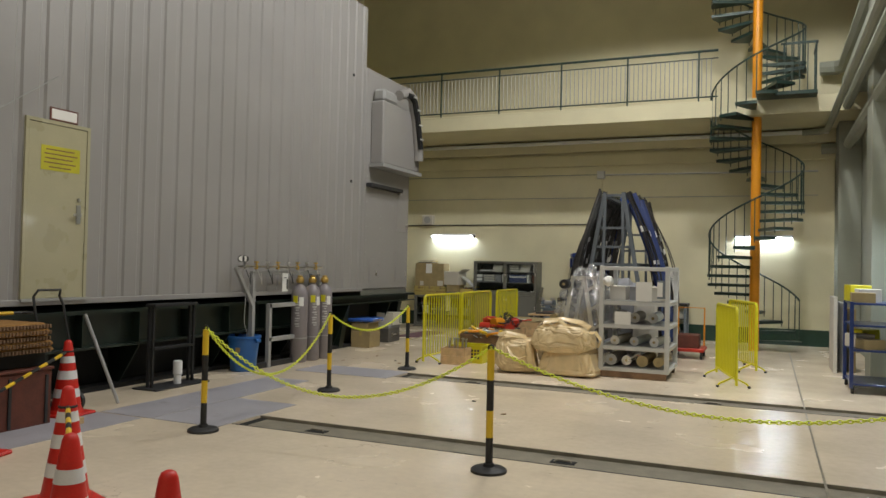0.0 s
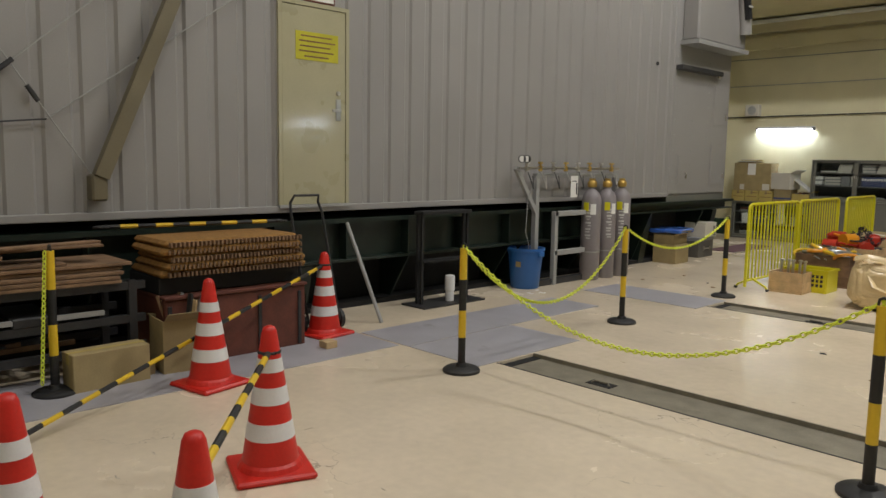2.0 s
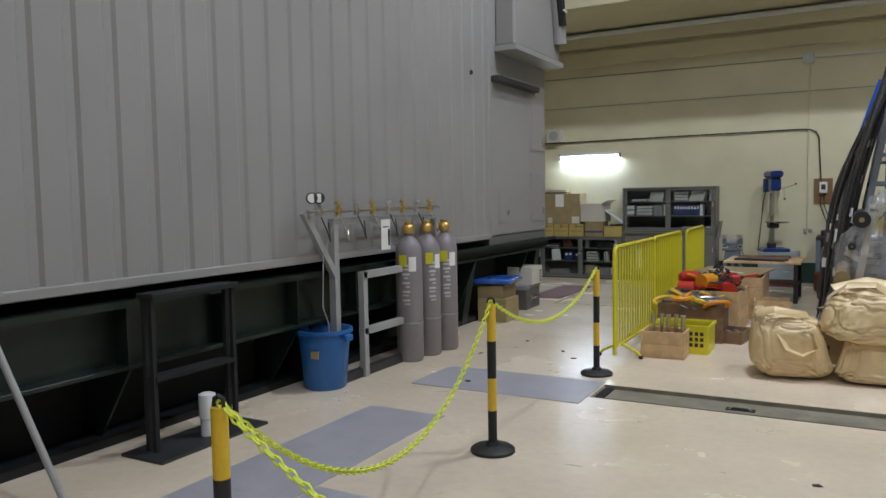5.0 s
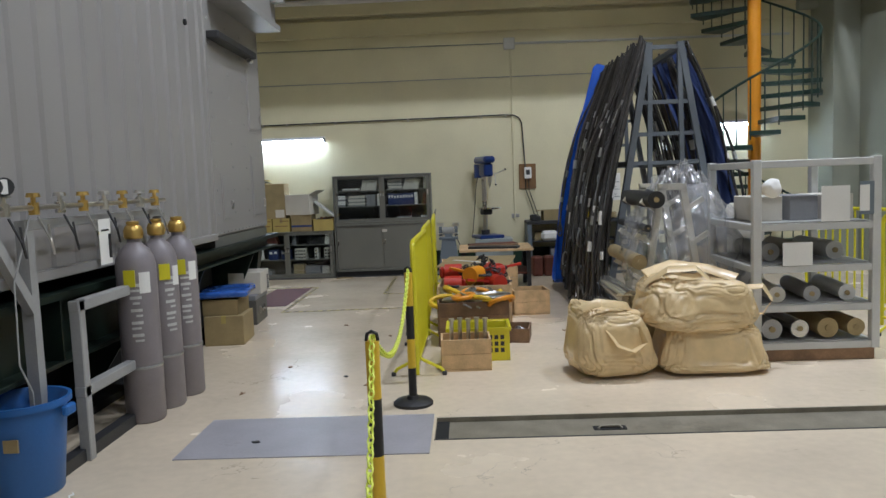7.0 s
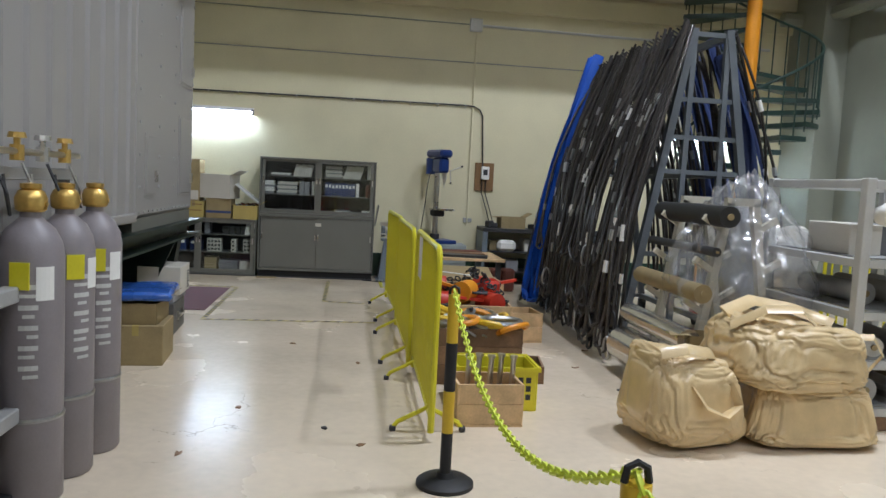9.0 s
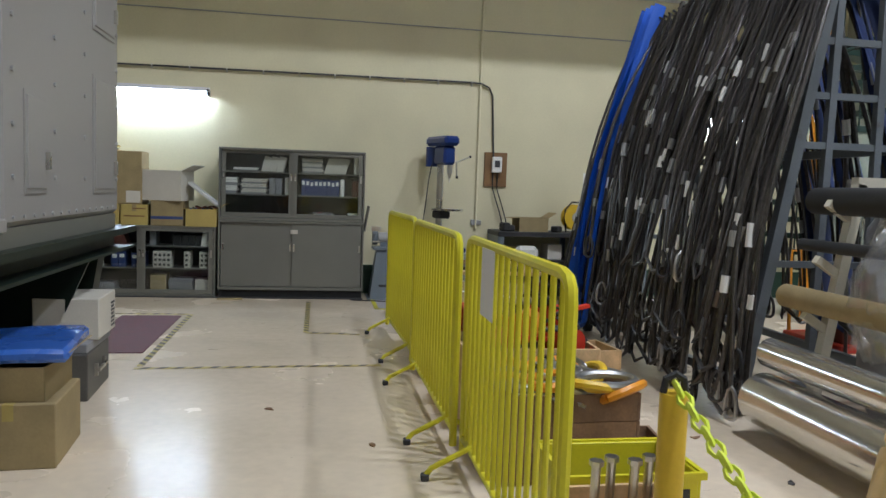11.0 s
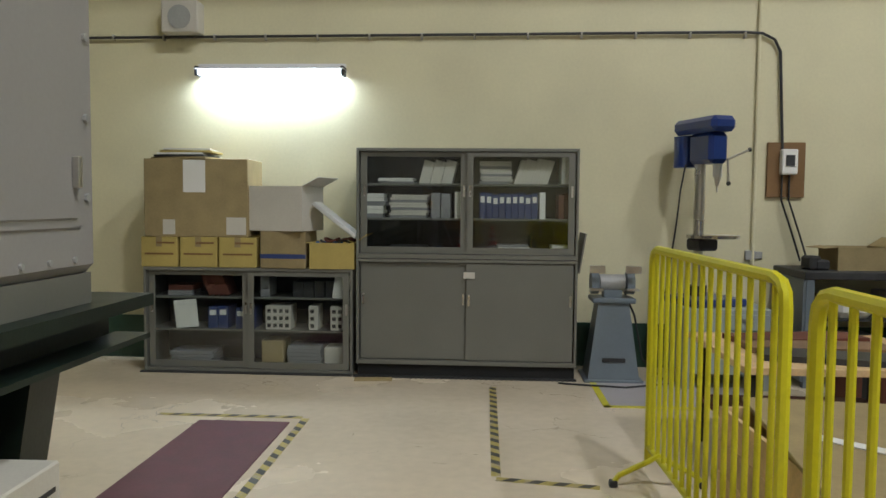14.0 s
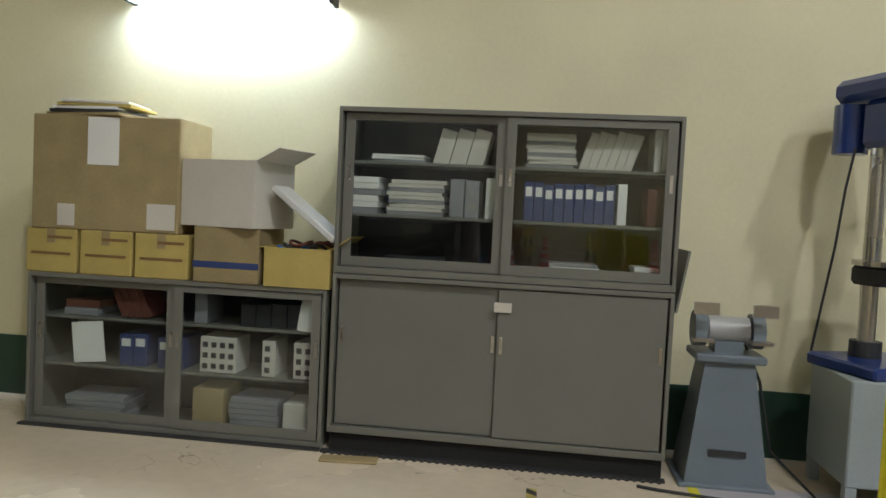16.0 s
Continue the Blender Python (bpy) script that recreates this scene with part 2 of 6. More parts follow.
# ---- mesh helpers ----
def box(bm, lo, hi, bev=0.0):
    """A box between two corners, with its edges bevelled."""
    m = Matrix.LocRotScale([(a + b) / 2 for a, b in zip(lo, hi)], None, [abs(b - a) for a, b in zip(lo, hi)])
    v = bmesh.ops.create_cube(bm, size=1, matrix=m)["verts"]
    if bev:
        edges = list({e for w in v for e in w.link_edges})
        bmesh.ops.bevel(bm, geom=edges, offset=bev, segments=1, affect="EDGES")


def rod(bm, p, q, r, r2=None, seg=10, caps=True):
    p, q = Vector(p), Vector(q)
    d = q - p
    m = Matrix.Translation((p + q) / 2) @ d.to_track_quat("Z", "Y").to_matrix().to_4x4()
    bmesh.ops.create_cone(bm, cap_ends=caps, segments=seg, radius1=r, radius2=r if r2 is None else r2, depth=d.length, matrix=m)


def bar(bm, p, q, w, h, up=(0, 0, 1)):
    """A square bar from p to q."""
    p, q = Vector(p), Vector(q)
    d = (q - p).normalized()
    s = d.cross(Vector(up))
    s = s.normalized() if s.length > 1e-4 else Vector((1, 0, 0))
    u = s.cross(d)
    vs = [bm.verts.new(c + s * a * w / 2 + u * b * h / 2) for c in (p, q) for a, b in ((-1, -1), (1, -1), (1, 1), (-1, 1))]
    for f in ((0, 1, 2, 3), (7, 6, 5, 4), (0, 4, 5, 1), (1, 5, 6, 2), (2, 6, 7, 3), (3, 7, 4, 0)):
        bm.faces.new([vs[i] for i in f])


def tube(bm, pts, r, seg=6, flat=1.0):
    """A bent tube along points."""
    pts = [Vector(p) for p in pts]
    rings = []
    side = None
    for i, p in enumerate(pts):
        d = (pts[min(i + 1, len(pts) - 1)] - pts[max(i - 1, 0)]).normalized()
        if side is None:
            side = d.orthogonal().normalized()
        side = (side - d * side.dot(d)).normalized()
        up = d.cross(side)
        rings.append([bm.verts.new(p + side * math.cos(2 * math.pi * k / seg) * r + up * math.sin(2 * math.pi * k / seg) * r * flat) for k in range(seg)])
    for a, b in zip(rings, rings[1:]):
        for k in range(seg):
            bm.faces.new((a[k], a[(k + 1) % seg], b[(k + 1) % seg], b[k]))
    bm.faces.new(rings[0][::-1])
    bm.faces.new(rings[-1])


def lathe(bm, prof, seg=24, cx=0, cy=0):
    """A turned shape from (radius, height) pairs."""
    rings = [[bm.verts.new((cx + r * math.cos(2 * math.pi * k / seg), cy + r * math.sin(2 * math.pi * k / seg), z)) for k in range(seg)] for r, z in prof]
    for a, b in zip(rings, rings[1:]):
        for k in range(seg):
            bm.faces.new((a[k], a[(k + 1) % seg], b[(k + 1) % seg], b[k]))
    if prof[0][0] > 1e-3:
        bm.faces.new(rings[0][::-1])
    if prof[-1][0] > 1e-3:
        bm.faces.new(rings[-1])


def mesh_of(bm, name, material, smooth=False):
    bmesh.ops.recalc_face_normals(bm, faces=bm.faces)
    me = bpy.data.meshes.new(name)
    bm.to_mesh(me)
    bm.free()
    me.materials.append(material)
    if smooth:
        for p in me.polygons:
            p.use_smooth = True
        me.set_sharp_from_angle(angle=radians(40))
    return me


def part(name, bm, material, parent=None, label="", smooth=False):
    """Links a bmesh as one mesh object, under a thing or a part."""
    ob = new(name, mesh_of(bm, name, material, smooth))
    ob.parent = parent
    return tagged(ob, label)


def thing(name, label, category, at=(0, 0, 0), rz=0, group="", kind=""):
    ob = new(name)
    ob.empty_display_size = 0.1
    ob.matrix_basis = pose(*at, 0, 0, rz)
    return tagged(ob, label, category, group, kind)


def solo(name, bm, material, label, category, at=(0, 0, 0), rz=0, group="", kind="", smooth=False, rx=0, ry=0):
    ob = part(name, bm, material, None, label, smooth)
    ob.matrix_basis = pose(*at, rx, ry, rz)
    return tagged(ob, "", category, group, kind)


def boxes(*pairs, bev=0.0):
    bm = bmesh.new()
    for lo, hi in pairs:
        box(bm, lo, hi, bev)
    return bm


def lettering(text, size, material, parent, m):
    cu = bpy.data.curves.new("lettering", "FONT")
    cu.body, cu.size, cu.extrude = text, size, 0.0006
    cu.align_x = cu.align_y = "CENTER"
    ob = bpy.data.objects.new("lettering_curve", cu)
    scene.collection.objects.link(ob)
    me = bpy.data.meshes.new_from_object(ob.evaluated_get(bpy.context.evaluated_depsgraph_get()))
    bpy.data.objects.remove(ob)
    me.materials.append(material)
    t = new("lettering", me)
    t.parent = parent
    t.matrix_basis = m
    return t


# ---- structure ----
TRENCH_1, TRENCH_2 = (4.7, 5.2), (8.52, 8.98)
X0, X1, Y0 = -9.8, 3.2, -9.0
bm = boxes(((X0, Y0, -0.2), (X1, TRENCH_1[0], 0)), ((X0, TRENCH_1[0], -0.2), (-3.72, TRENCH_1[1], 0)), ((X0, TRENCH_1[1], -0.2), (X1, TRENCH_2[0], 0)),
           ((X0, TRENCH_2[0], -0.2), (-3.78, TRENCH_2[1], 0)), ((X0, TRENCH_2[1], -0.2), (X1, WALL_Y, 0)))
solo("floor", bm, M_FLOOR, "glossy cream epoxy hall floor with scuffs", "floor", kind="structure")
for (a, b), x, holes in ((TRENCH_1, -3.72, (-2.95, -0.4)), (TRENCH_2, -3.78, (-2.72, 0.6))):
    ob = solo("trench_bed", boxes(((x, a, -0.2), (X1, b, -0.03))), M_TRENCH, "grey steel floor trench cover, slightly sunken", "trench", kind="structure")
    bm = bmesh.new()
    for h in holes:
        box(bm, (h, a + 0.19, -0.029), (h + 0.22, b - 0.19, -0.025))
    part("finger_hole", bm, M_VOID, ob, "black oval lifting hole")
    bm = bmesh.new()
    for h in holes:
        tube(bm, [(h + 0.03, (a + b) / 2 - 0.02, -0.026), (h + 0.05, (a + b) / 2, -0.012), (h + 0.17, (a + b) / 2, -0.012), (h + 0.19, (a + b) / 2 - 0.02, -0.026)], 0.009)
    part("lifting_handle", bm, M_TRENCH, ob)
    for y, m in ((a, M_DARK), (b - 0.015, M_TRENCH)):
        part("edge_angle", boxes(((x, y, -0.034), (X1, y + 0.015, 0.003))), m, ob)
    part("open_end", boxes(((x + 0.002, a + 0.016, -0.029), (x + 0.09, b - 0.016, -0.024))), M_VOID, ob, "black open end of the trench")
solo("floor_joint", boxes(((1.78, -3, 0.0), (1.8, 16.0, 0.002))), M_TRENCH, "dark saw-cut joint in the floor", "joint", kind="structure")
solo("wall_north", boxes(((X0, WALL_Y, -0.2), (X1 + 0.3, WALL_Y + 0.3, CEIL_Z))), M_WALL, "cream painted hall end wall", "wall", kind="structure")
solo("wall_east", boxes(((X1, Y0, -0.2), (X1 + 0.3, WALL_Y, CEIL_Z))), M_CONC, "pale green painted hall side wall", "wall", kind="structure")
solo("wall_west", boxes(((X0 - 0.3, Y0, -0.2), (X0, WALL_Y + 0.3, CEIL_Z))), M_WALL, "cream painted hall side wall", "wall", kind="structure")
solo("wall_south", boxes(((X0 - 0.3, Y0 - 0.3, -0.2), (X1 + 0.3, Y0, CEIL_Z))), M_WALL, "cream painted hall wall", "wall", kind="structure")
solo("ceiling", boxes(((X0 - 0.3, Y0 - 0.3, CEIL_Z), (X1 + 0.3, WALL_Y + 0.3, CEIL_Z + 0.2))), M_CEIL, "painted hall ceiling", "ceiling", kind="structure")
solo("baseboard", boxes(((-9.8, WALL_Y - 0.012, 0), (X1, WALL_Y, 0.38))), M_WAINSCOT, "dark green painted skirting band", "baseboard", kind="structure")
for i, (z, d) in enumerate(((4.35, 0.1), (4.72, 0.16))):
    solo("trim", boxes(((X0, WALL_Y - d, z), (X1, WALL_Y, z + 0.3)), bev=0.01), M_WALL, "cream wall beam under the gallery", "trim", kind="structure")

# gallery along the end wall
G_Y, G_Z0, G_Z1 = 15.7, 5.05, 5.42
gal = thing("gallery", "cream concrete gallery with a steel railing", "gallery", kind="structure")
part("slab", boxes(((X0, G_Y, G_Z0), (X1, WALL_Y, G_Z1)), bev=0.01), M_WALL, gal)
for z, r in ((G_Z1 + 1.12, 0.028), (G_Z1 + 0.95, 0.014), (G_Z1 + 0.1, 0.016)):
    bm = bmesh.new()
    rod(bm, (X0, G_Y + 0.06, z), (0.3, G_Y + 0.06, z), r)
    part("rail", bm, M_STAIR, gal, "dark green handrail")
for i in range(7):
    bm = bmesh.new()
    bar(bm, (-9.4 + i * 1.55, G_Y + 0.06, G_Z1), (-9.4 + i * 1.55, G_Y + 0.06, G_Z1 + 1.12), 0.035, 0.03)
    part("post", bm, M_STAIR, gal)
bm0 = bmesh.new()
rod(bm0, (0, 0, 0.1), (0, 0, 0.95), 0.011, seg=6)
baluster = mesh_of(bm0, "baluster", M_STEEL)
for i in range(98):
    ob = new("baluster", baluster)
    ob.parent = gal
    ob.location = (-9.35 + i * 0.098, G_Y + 0.06, G_Z1)

# fluorescent wall lamps
def wall_lamp(x, y, z, rz=0):
    t = thing("wall_lamp", "lit twin fluorescent lamp on the cream wall", "lamp", (x, y, z), rz, group="wall fluorescent lamps")
    part("housing", boxes(((-0.64, -0.07, 0.025), (0.64, 0, 0.08)), ((-0.645, -0.17, 0.02), (0.645, 0, 0.03))), M_WHITE, t)
    for s in (-1, 1):
        part("end_cap", boxes(((s * 0.63 - 0.015, -0.15, -0.03), (s * 0.63 + 0.015, -0.02, 0.05)), bev=0.005), M_DARK, t)
    for y in (-0.055, -0.125):
        bm = bmesh.new()
        rod(bm, (-0.61, y, 0.0), (0.61, y, 0.0), 0.017)
        part("tube", bm, M_TUBE, t, "glowing white tube")
    return t
wall_lamp(-6.735, WALL_Y, 2.5)
wall_lamp(1.245, WALL_Y, 2.5)
wall_lamp(X1, 10.7, 2.55, -90)

# high bay lamps under the ceiling
for x, y in HIGH_BAYS:
    t = thing("high_bay_lamp", "round metal high bay lamp under the ceiling", "lamp", (x, y, 10.0), group="high bay lamps")
    bm = bmesh.new()
    lathe(bm, [(0.1, 0.35), (0.14, 0.3), (0.3, 0.02), (0.31, 0.0)], 20)
    part("reflector", bm, M_STEEL, t)
    bm = bmesh.new()
    rod(bm, (0, 0, 0.35), (0, 0, CEIL_Z - 10.0), 0.02)
    part("stem", bm, M_DARK, t)
    ld = bpy.data.lights.new("high_bay_light", "SPOT")
    ld.energy, ld.color, ld.spot_size, ld.spot_blend, ld.shadow_soft_size = LAMP_POWER[y], (1.0, 0.96, 0.9), radians(146), 0.12, 0.3
    lo = new("high_bay_light", ld)
    lo.location = (x, y, 9.96)

# pipes and cables on the end wall
def pipe(name, pts, r, material, label, category):
    bm = bmesh.new()
    tube(bm, pts, r, 8)
    return solo(name, bm, material, label, category, smooth=True)
pipe("conduit", [(-8.9, WALL_Y - 0.03, 2.81), (-2.75, WALL_Y - 0.03, 2.84), (-2.6, WALL_Y - 0.03, 2.83), (-2.5, WALL_Y - 0.03, 2.78), (-2.45, WALL_Y - 0.03, 2.68), (-2.4, WALL_Y - 0.03, 1.75)], 0.012, M_DARK, "dark grey cable conduit along the wall", "conduit")
pipe("riser_pipe", [(-2.62, WALL_Y - 0.02, 0.9), (-2.62, WALL_Y - 0.02, 4.1)], 0.015, M_WALL, "thin cream riser pipe on the wall", "pipe")
pipe("cable", [(-9, WALL_Y - 0.015, 3.54), (2.4, WALL_Y - 0.015, 3.52)], 0.008, M_STEEL, "thin cable across the wall", "cable")
pipe("conduit", [(-2.6, WALL_Y - 0.03, 4.12), (2.4, WALL_Y - 0.03, 4.08)], 0.022, M_RACK, "pale conduit from the junction box", "conduit")
pipe("conduit", [(-9, WALL_Y - 0.02, 4.16), (-2.7, WALL_Y - 0.02, 4.13)], 0.01, M_CONC, "thin pale conduit along the wall", "conduit")
pipe("pipe", [(-9, WALL_Y - 0.22, 4.96), (2.6, WALL_Y - 0.22, 4.96)], 0.05, M_WHITE, "white pipe under the gallery", "pipe")
solo("junction_box", boxes(((-2.74, WALL_Y - 0.09, 4.02), (-2.54, WALL_Y, 4.22)), bev=0.01), M_RACK, "pale junction box on the wall", "junction box")
t = thing("wall_speaker", "beige wall speaker box above the lamp", "speaker", (-7.5, WALL_Y, 2.96))
part("cabinet", boxes(((-0.16, -0.16, -0.13), (0.16, 0, 0.14)), bev=0.01), M_CARDW, t)
bm = bmesh.new()
rod(bm, (0, -0.161, 0), (0, -0.166, 0), 0.1, seg=20)
part("grille", bm, M_STEEL, t)
for k in range(14):
    solo("cable_clip", boxes(((-8.6 + k * 0.45, WALL_Y - 0.045, 2.79), (-8.582 + k * 0.45, WALL_Y, 2.84)), bev=0.004), M_CHROME, "small bright clip on the wall conduit", "clip", group="conduit clips")

# ---- the steel enclosure ----
EX = -6.2
enc = thing("steel_enclosure", "huge grey white corrugated steel enclosure on dark green beams", "enclosure", (EX, 0, 0))
bm = bmesh.new()
prof, y = [], -8.8
while y < 11.6:
    prof += [(0.0, y), (0.0, y + 0.195), (-0.022, y + 0.22), (-0.022, y + 0.275)]
    y += 0.3
prof += [(0.0, y), (0.0, 11.72)]
lo = [bm.verts.new((x, yy, 1.2)) for x, yy in prof]
hi = [bm.verts.new((x, yy, 6.9)) for x, yy in prof]
for i in range(len(prof) - 1):
    bm.faces.new((lo[i], lo[i + 1], hi[i + 1], hi[i]))
part("corrugated_wall", bm, M_CORR, enc)
part("core", boxes(((-3.3, -8.8, 1.2), (-0.05, 11.7, 6.88))), M_CORR, enc)
part("end_section", boxes(((-3.3, 11.72, 1.15), (0.005, 13.82, 5.7)), bev=0.03), M_CORR, enc, "flat bolted grey white end panel")
part("grey_skirt", boxes(((-3.3, 11.72, 1.046), (-0.01, 13.8, 1.15))), M_CAB, enc)
part("drip_edge", boxes(((-0.06, -8.8, 1.13), (0.03, 11.72, 1.2)), bev=0.008), M_CORR, enc)
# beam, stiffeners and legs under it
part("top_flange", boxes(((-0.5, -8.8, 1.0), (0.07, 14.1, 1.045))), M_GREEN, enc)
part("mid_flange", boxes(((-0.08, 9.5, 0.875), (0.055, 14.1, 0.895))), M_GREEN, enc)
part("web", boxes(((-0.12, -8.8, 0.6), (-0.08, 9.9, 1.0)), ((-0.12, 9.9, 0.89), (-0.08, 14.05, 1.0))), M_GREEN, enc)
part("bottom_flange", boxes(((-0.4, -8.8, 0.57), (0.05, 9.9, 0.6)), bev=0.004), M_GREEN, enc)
# solid black block that colours in the shade beneath the enclosure
part("underside_shade", boxes(((-3.2, -8.8, 0.0), (-0.5, 13.6, 1.0))), M_VOID, enc, "black block standing in for the shade under the enclosure")
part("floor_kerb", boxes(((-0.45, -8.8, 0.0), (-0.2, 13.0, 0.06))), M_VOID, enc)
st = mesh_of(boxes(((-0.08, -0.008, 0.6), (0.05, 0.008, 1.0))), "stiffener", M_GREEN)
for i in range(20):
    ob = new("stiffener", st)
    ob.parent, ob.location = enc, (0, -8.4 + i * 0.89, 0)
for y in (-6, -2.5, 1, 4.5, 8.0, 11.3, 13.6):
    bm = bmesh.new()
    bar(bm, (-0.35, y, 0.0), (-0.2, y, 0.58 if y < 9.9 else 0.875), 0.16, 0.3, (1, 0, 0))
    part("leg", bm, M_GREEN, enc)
for k in range(12):
    y = -6.6 + k * 1.78
    bm = bmesh.new()
    top = 0.57 if y < 9.9 else 0.875
    pts = [(0.04, top), (-0.52, top), (-0.52, 0.01), (-0.33, 0.01)]
    a = [bm.verts.new((x, y - 0.01, z)) for x, z in pts]
    b = [bm.verts.new((x, y + 0.01, z)) for x, z in pts]
    bm.faces.new(a), bm.faces.new(b[::-1])
    for i in range(4):
        bm.faces.new((a[i], a[(i + 1) % 4], b[(i + 1) % 4], b[i]))
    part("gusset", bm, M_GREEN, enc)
# bolts and hatches on the end panel
bm = bmesh.new()
for y in (11.85, 12.45, 13.0, 13.75):
    for k in range(9):
        rod(bm, (0.003, y, 1.4 + k * 0.26), (0.016, y, 1.4 + k * 0.26), 0.014, seg=6)
for k in range(14):
    rod(bm, (0.003, 11.85 + k * 0.14, 1.2), (0.014, 11.85 + k * 0.14, 1.2), 0.01, seg=6)
tagged(part("bolts", bm, M_STEEL, enc), kind="stuff")
for y0, y1, z0, z1 in ((12.02, 12.3, 1.34, 1.82), (13.2, 13.68, 1.33, 2.06), (13.2, 13.68, 2.4, 3.1)):
    h = part("hatch", boxes(((0.005, y0, z0), (0.02, y1, z1)), bev=0.005), M_CORR, enc)
    part("hatch_frame", boxes(((0.003, y0 - 0.025, z0 - 0.025), (0.012, y1 + 0.025, z1 + 0.025))), M_CORR, h)
    part("latch", boxes(((0.02, y1 - 0.04, z0 + 0.1), (0.045, y1 - 0.015, z0 + 0.2)), bev=0.004), M_CHROME, h)
# personnel door
D0, D1, DZ0, DZ1 = 4.17, 4.95, 1.21, 3.2
fr = part("door_frame", boxes(((-0.02, D0 - 0.04, DZ0 - 0.02), (0.03, D0, DZ1 + 0.04)), ((-0.02, D1, DZ0 - 0.02), (0.03, D1 + 0.04, DZ1 + 0.04)), ((-0.02, D0, DZ1), (0.03, D1, DZ1 + 0.04))), M_DOOR, enc)
dr = part("door", boxes(((-0.04, D0 + 0.004, DZ0), (0.022, D1 - 0.004, DZ1 - 0.004)), bev=0.004), M_DOOR, enc, "closed olive beige steel door")
part("sill", boxes(((-0.02, D0 - 0.05, DZ0 - 0.03), (0.06, D1 + 0.05, DZ0))), M_STEEL, enc)
part("handle", boxes(((0.022, D1 - 0.13, 2.08), (0.034, D1 - 0.07, 2.3)), ((0.034, D1 - 0.11, 2.17), (0.075, D1 - 0.09, 2.19)), ((0.06, D1 - 0.2, 2.165), (0.075, D1 - 0.09, 2.195)), bev=0.003), M_CHROME, dr, "chrome lever handle")
bm = bmesh.new()
rod(bm, (0.02, D1 - 0.1, 2.36), (0.04, D1 - 0.1, 2.36), 0.022)
part("lock", bm, M_CHROME, dr)
sg = part("sign", boxes(((0.023, 4.33, 2.67), (0.026, 4.85, 2.95))), M_SIGN, dr, "yellow notice sheet with red writing")
bm = bmesh.new()
for k, (a, b) in enumerate(((0.06, 0.44), (0.04, 0.48), (0.05, 0.42), (0.04, 0.46), (0.1, 0.4))):
    box(bm, (0.026, 4.33 + a, 2.9 - k * 0.05), (0.0275, 4.33 + b, 2.915 - k * 0.05))
part("writing", bm, M_BROWN, sg)
pl = part("name_plate", boxes(((0.0, 4.44, 3.25), (0.012, 4.82, 3.4)), bev=0.003), M_RUST, enc, "white name plate with a dark red rim")
part("plate_face", boxes(((0.012, 4.46, 3.268), (0.015, 4.8, 3.382))), M_PAPER, pl)
# brace with guy wires on the wall
bm = bmesh.new()
bar(bm, (0.1, 2.38, 1.5), (0.1, 3.45, 4.0), 0.09, 0.12)
part("brace", bm, M_BRACE, enc, "beige steel diagonal brace")
part("brace_foot", boxes(((-0.01, 2.3, 1.3), (0.13, 2.43, 1.52)), bev=0.015), M_BRACE, enc)
for p, q in (((0.05, 2.34, 1.5), (0.05, 1.02, 3.48)), ((0.05, 1.0, 1.73), (0.05, 3.15, 3.6)), ((0.04, 2.0, 1.96), (0.04, 4.5, 3.75))):
    bm = bmesh.new()
    rod(bm, p, q, 0.006, seg=6)
    w = part("guy_wire", bm, M_STEEL, enc)
    bm = bmesh.new()
    a, b = Vector(p), Vector(q)
    rod(bm, a.lerp(b, 0.3), a.lerp(b, 0.36), 0.02, seg=6)
    part("turnbuckle", bm, M_DARK, w)
bm = bmesh.new()
tube(bm, [(0.04, 0.4, 1.93), (0.04, 1.0, 1.88), (0.04, 1.45, 1.9), (0.04, 2.0, 1.96)], 0.007)
part("cable", bm, M_DARK, enc)
# air duct and flood lamp on the end panel
duct = part("duct_box", boxes(((0.0, 11.95, 3.75), (0.3, 13.7, 5.05)), bev=0.03), M_CORR, enc, "grey sheet metal duct box")
bm = bmesh.new()
tube(bm, [(0.36, 12.5, 5.25), (0.36, 12.9, 5.4), (0.36, 13.15, 5.32), (0.36, 13.3, 5.0), (0.36, 13.5, 4.2), (0.36, 13.52, 4.0)], 0.11, 10)
part("belt_guard", bm, M_CORR, duct, "rounded belt guard", True)
bm = bmesh.new()
tube(bm, [(0.44, 12.75, 5.3), (0.44, 12.95, 5.32), (0.44, 13.12, 5.22), (0.44, 13.25, 4.95), (0.44, 13.44, 4.25)], 0.065, 8)
part("belt_slot", bm, M_VOID, duct, "dark slot in the belt guard")
for y, z in ((13.0, 5.3), (13.2, 5.06), (13.3, 4.75), (13.37, 4.45)):
    part("rung", boxes(((0.5, y - 0.075, z - 0.015), (0.515, y + 0.075, z + 0.015))), M_RACK, duct)
part("motor", boxes(((0.02, 11.98, 5.05), (0.3, 12.6, 5.3)), bev=0.05), M_STEEL, duct)
part("duct_base", boxes(((0.0, 11.9, 3.68), (0.34, 13.75, 3.75))), M_STEEL, duct)
fl = part("bracket_arm", boxes(((0.0, 11.8, 3.26), (0.14, 13.25, 3.34)), bev=0.01), M_DARK, enc, "dark steel bracket arm")
bm = bmesh.new()
rod(bm, (0.07, 13.15, 3.24), (0.07, 13.25, 3.24), 0.03)
part("bracket_end", bm, M_CHROME, fl)
bm = bmesh.new()
rod(bm, (0.0, 11.2, 3.3), (0.02, 11.2, 3.3), 0.03)
part("cable_port", bm, M_VOID, enc)
bm = bmesh.new()
rod(bm, (0.0, 11.2, 5.4), (0.02, 11.2, 5.4), 0.03)
part("cable_port", bm, M_VOID, enc)

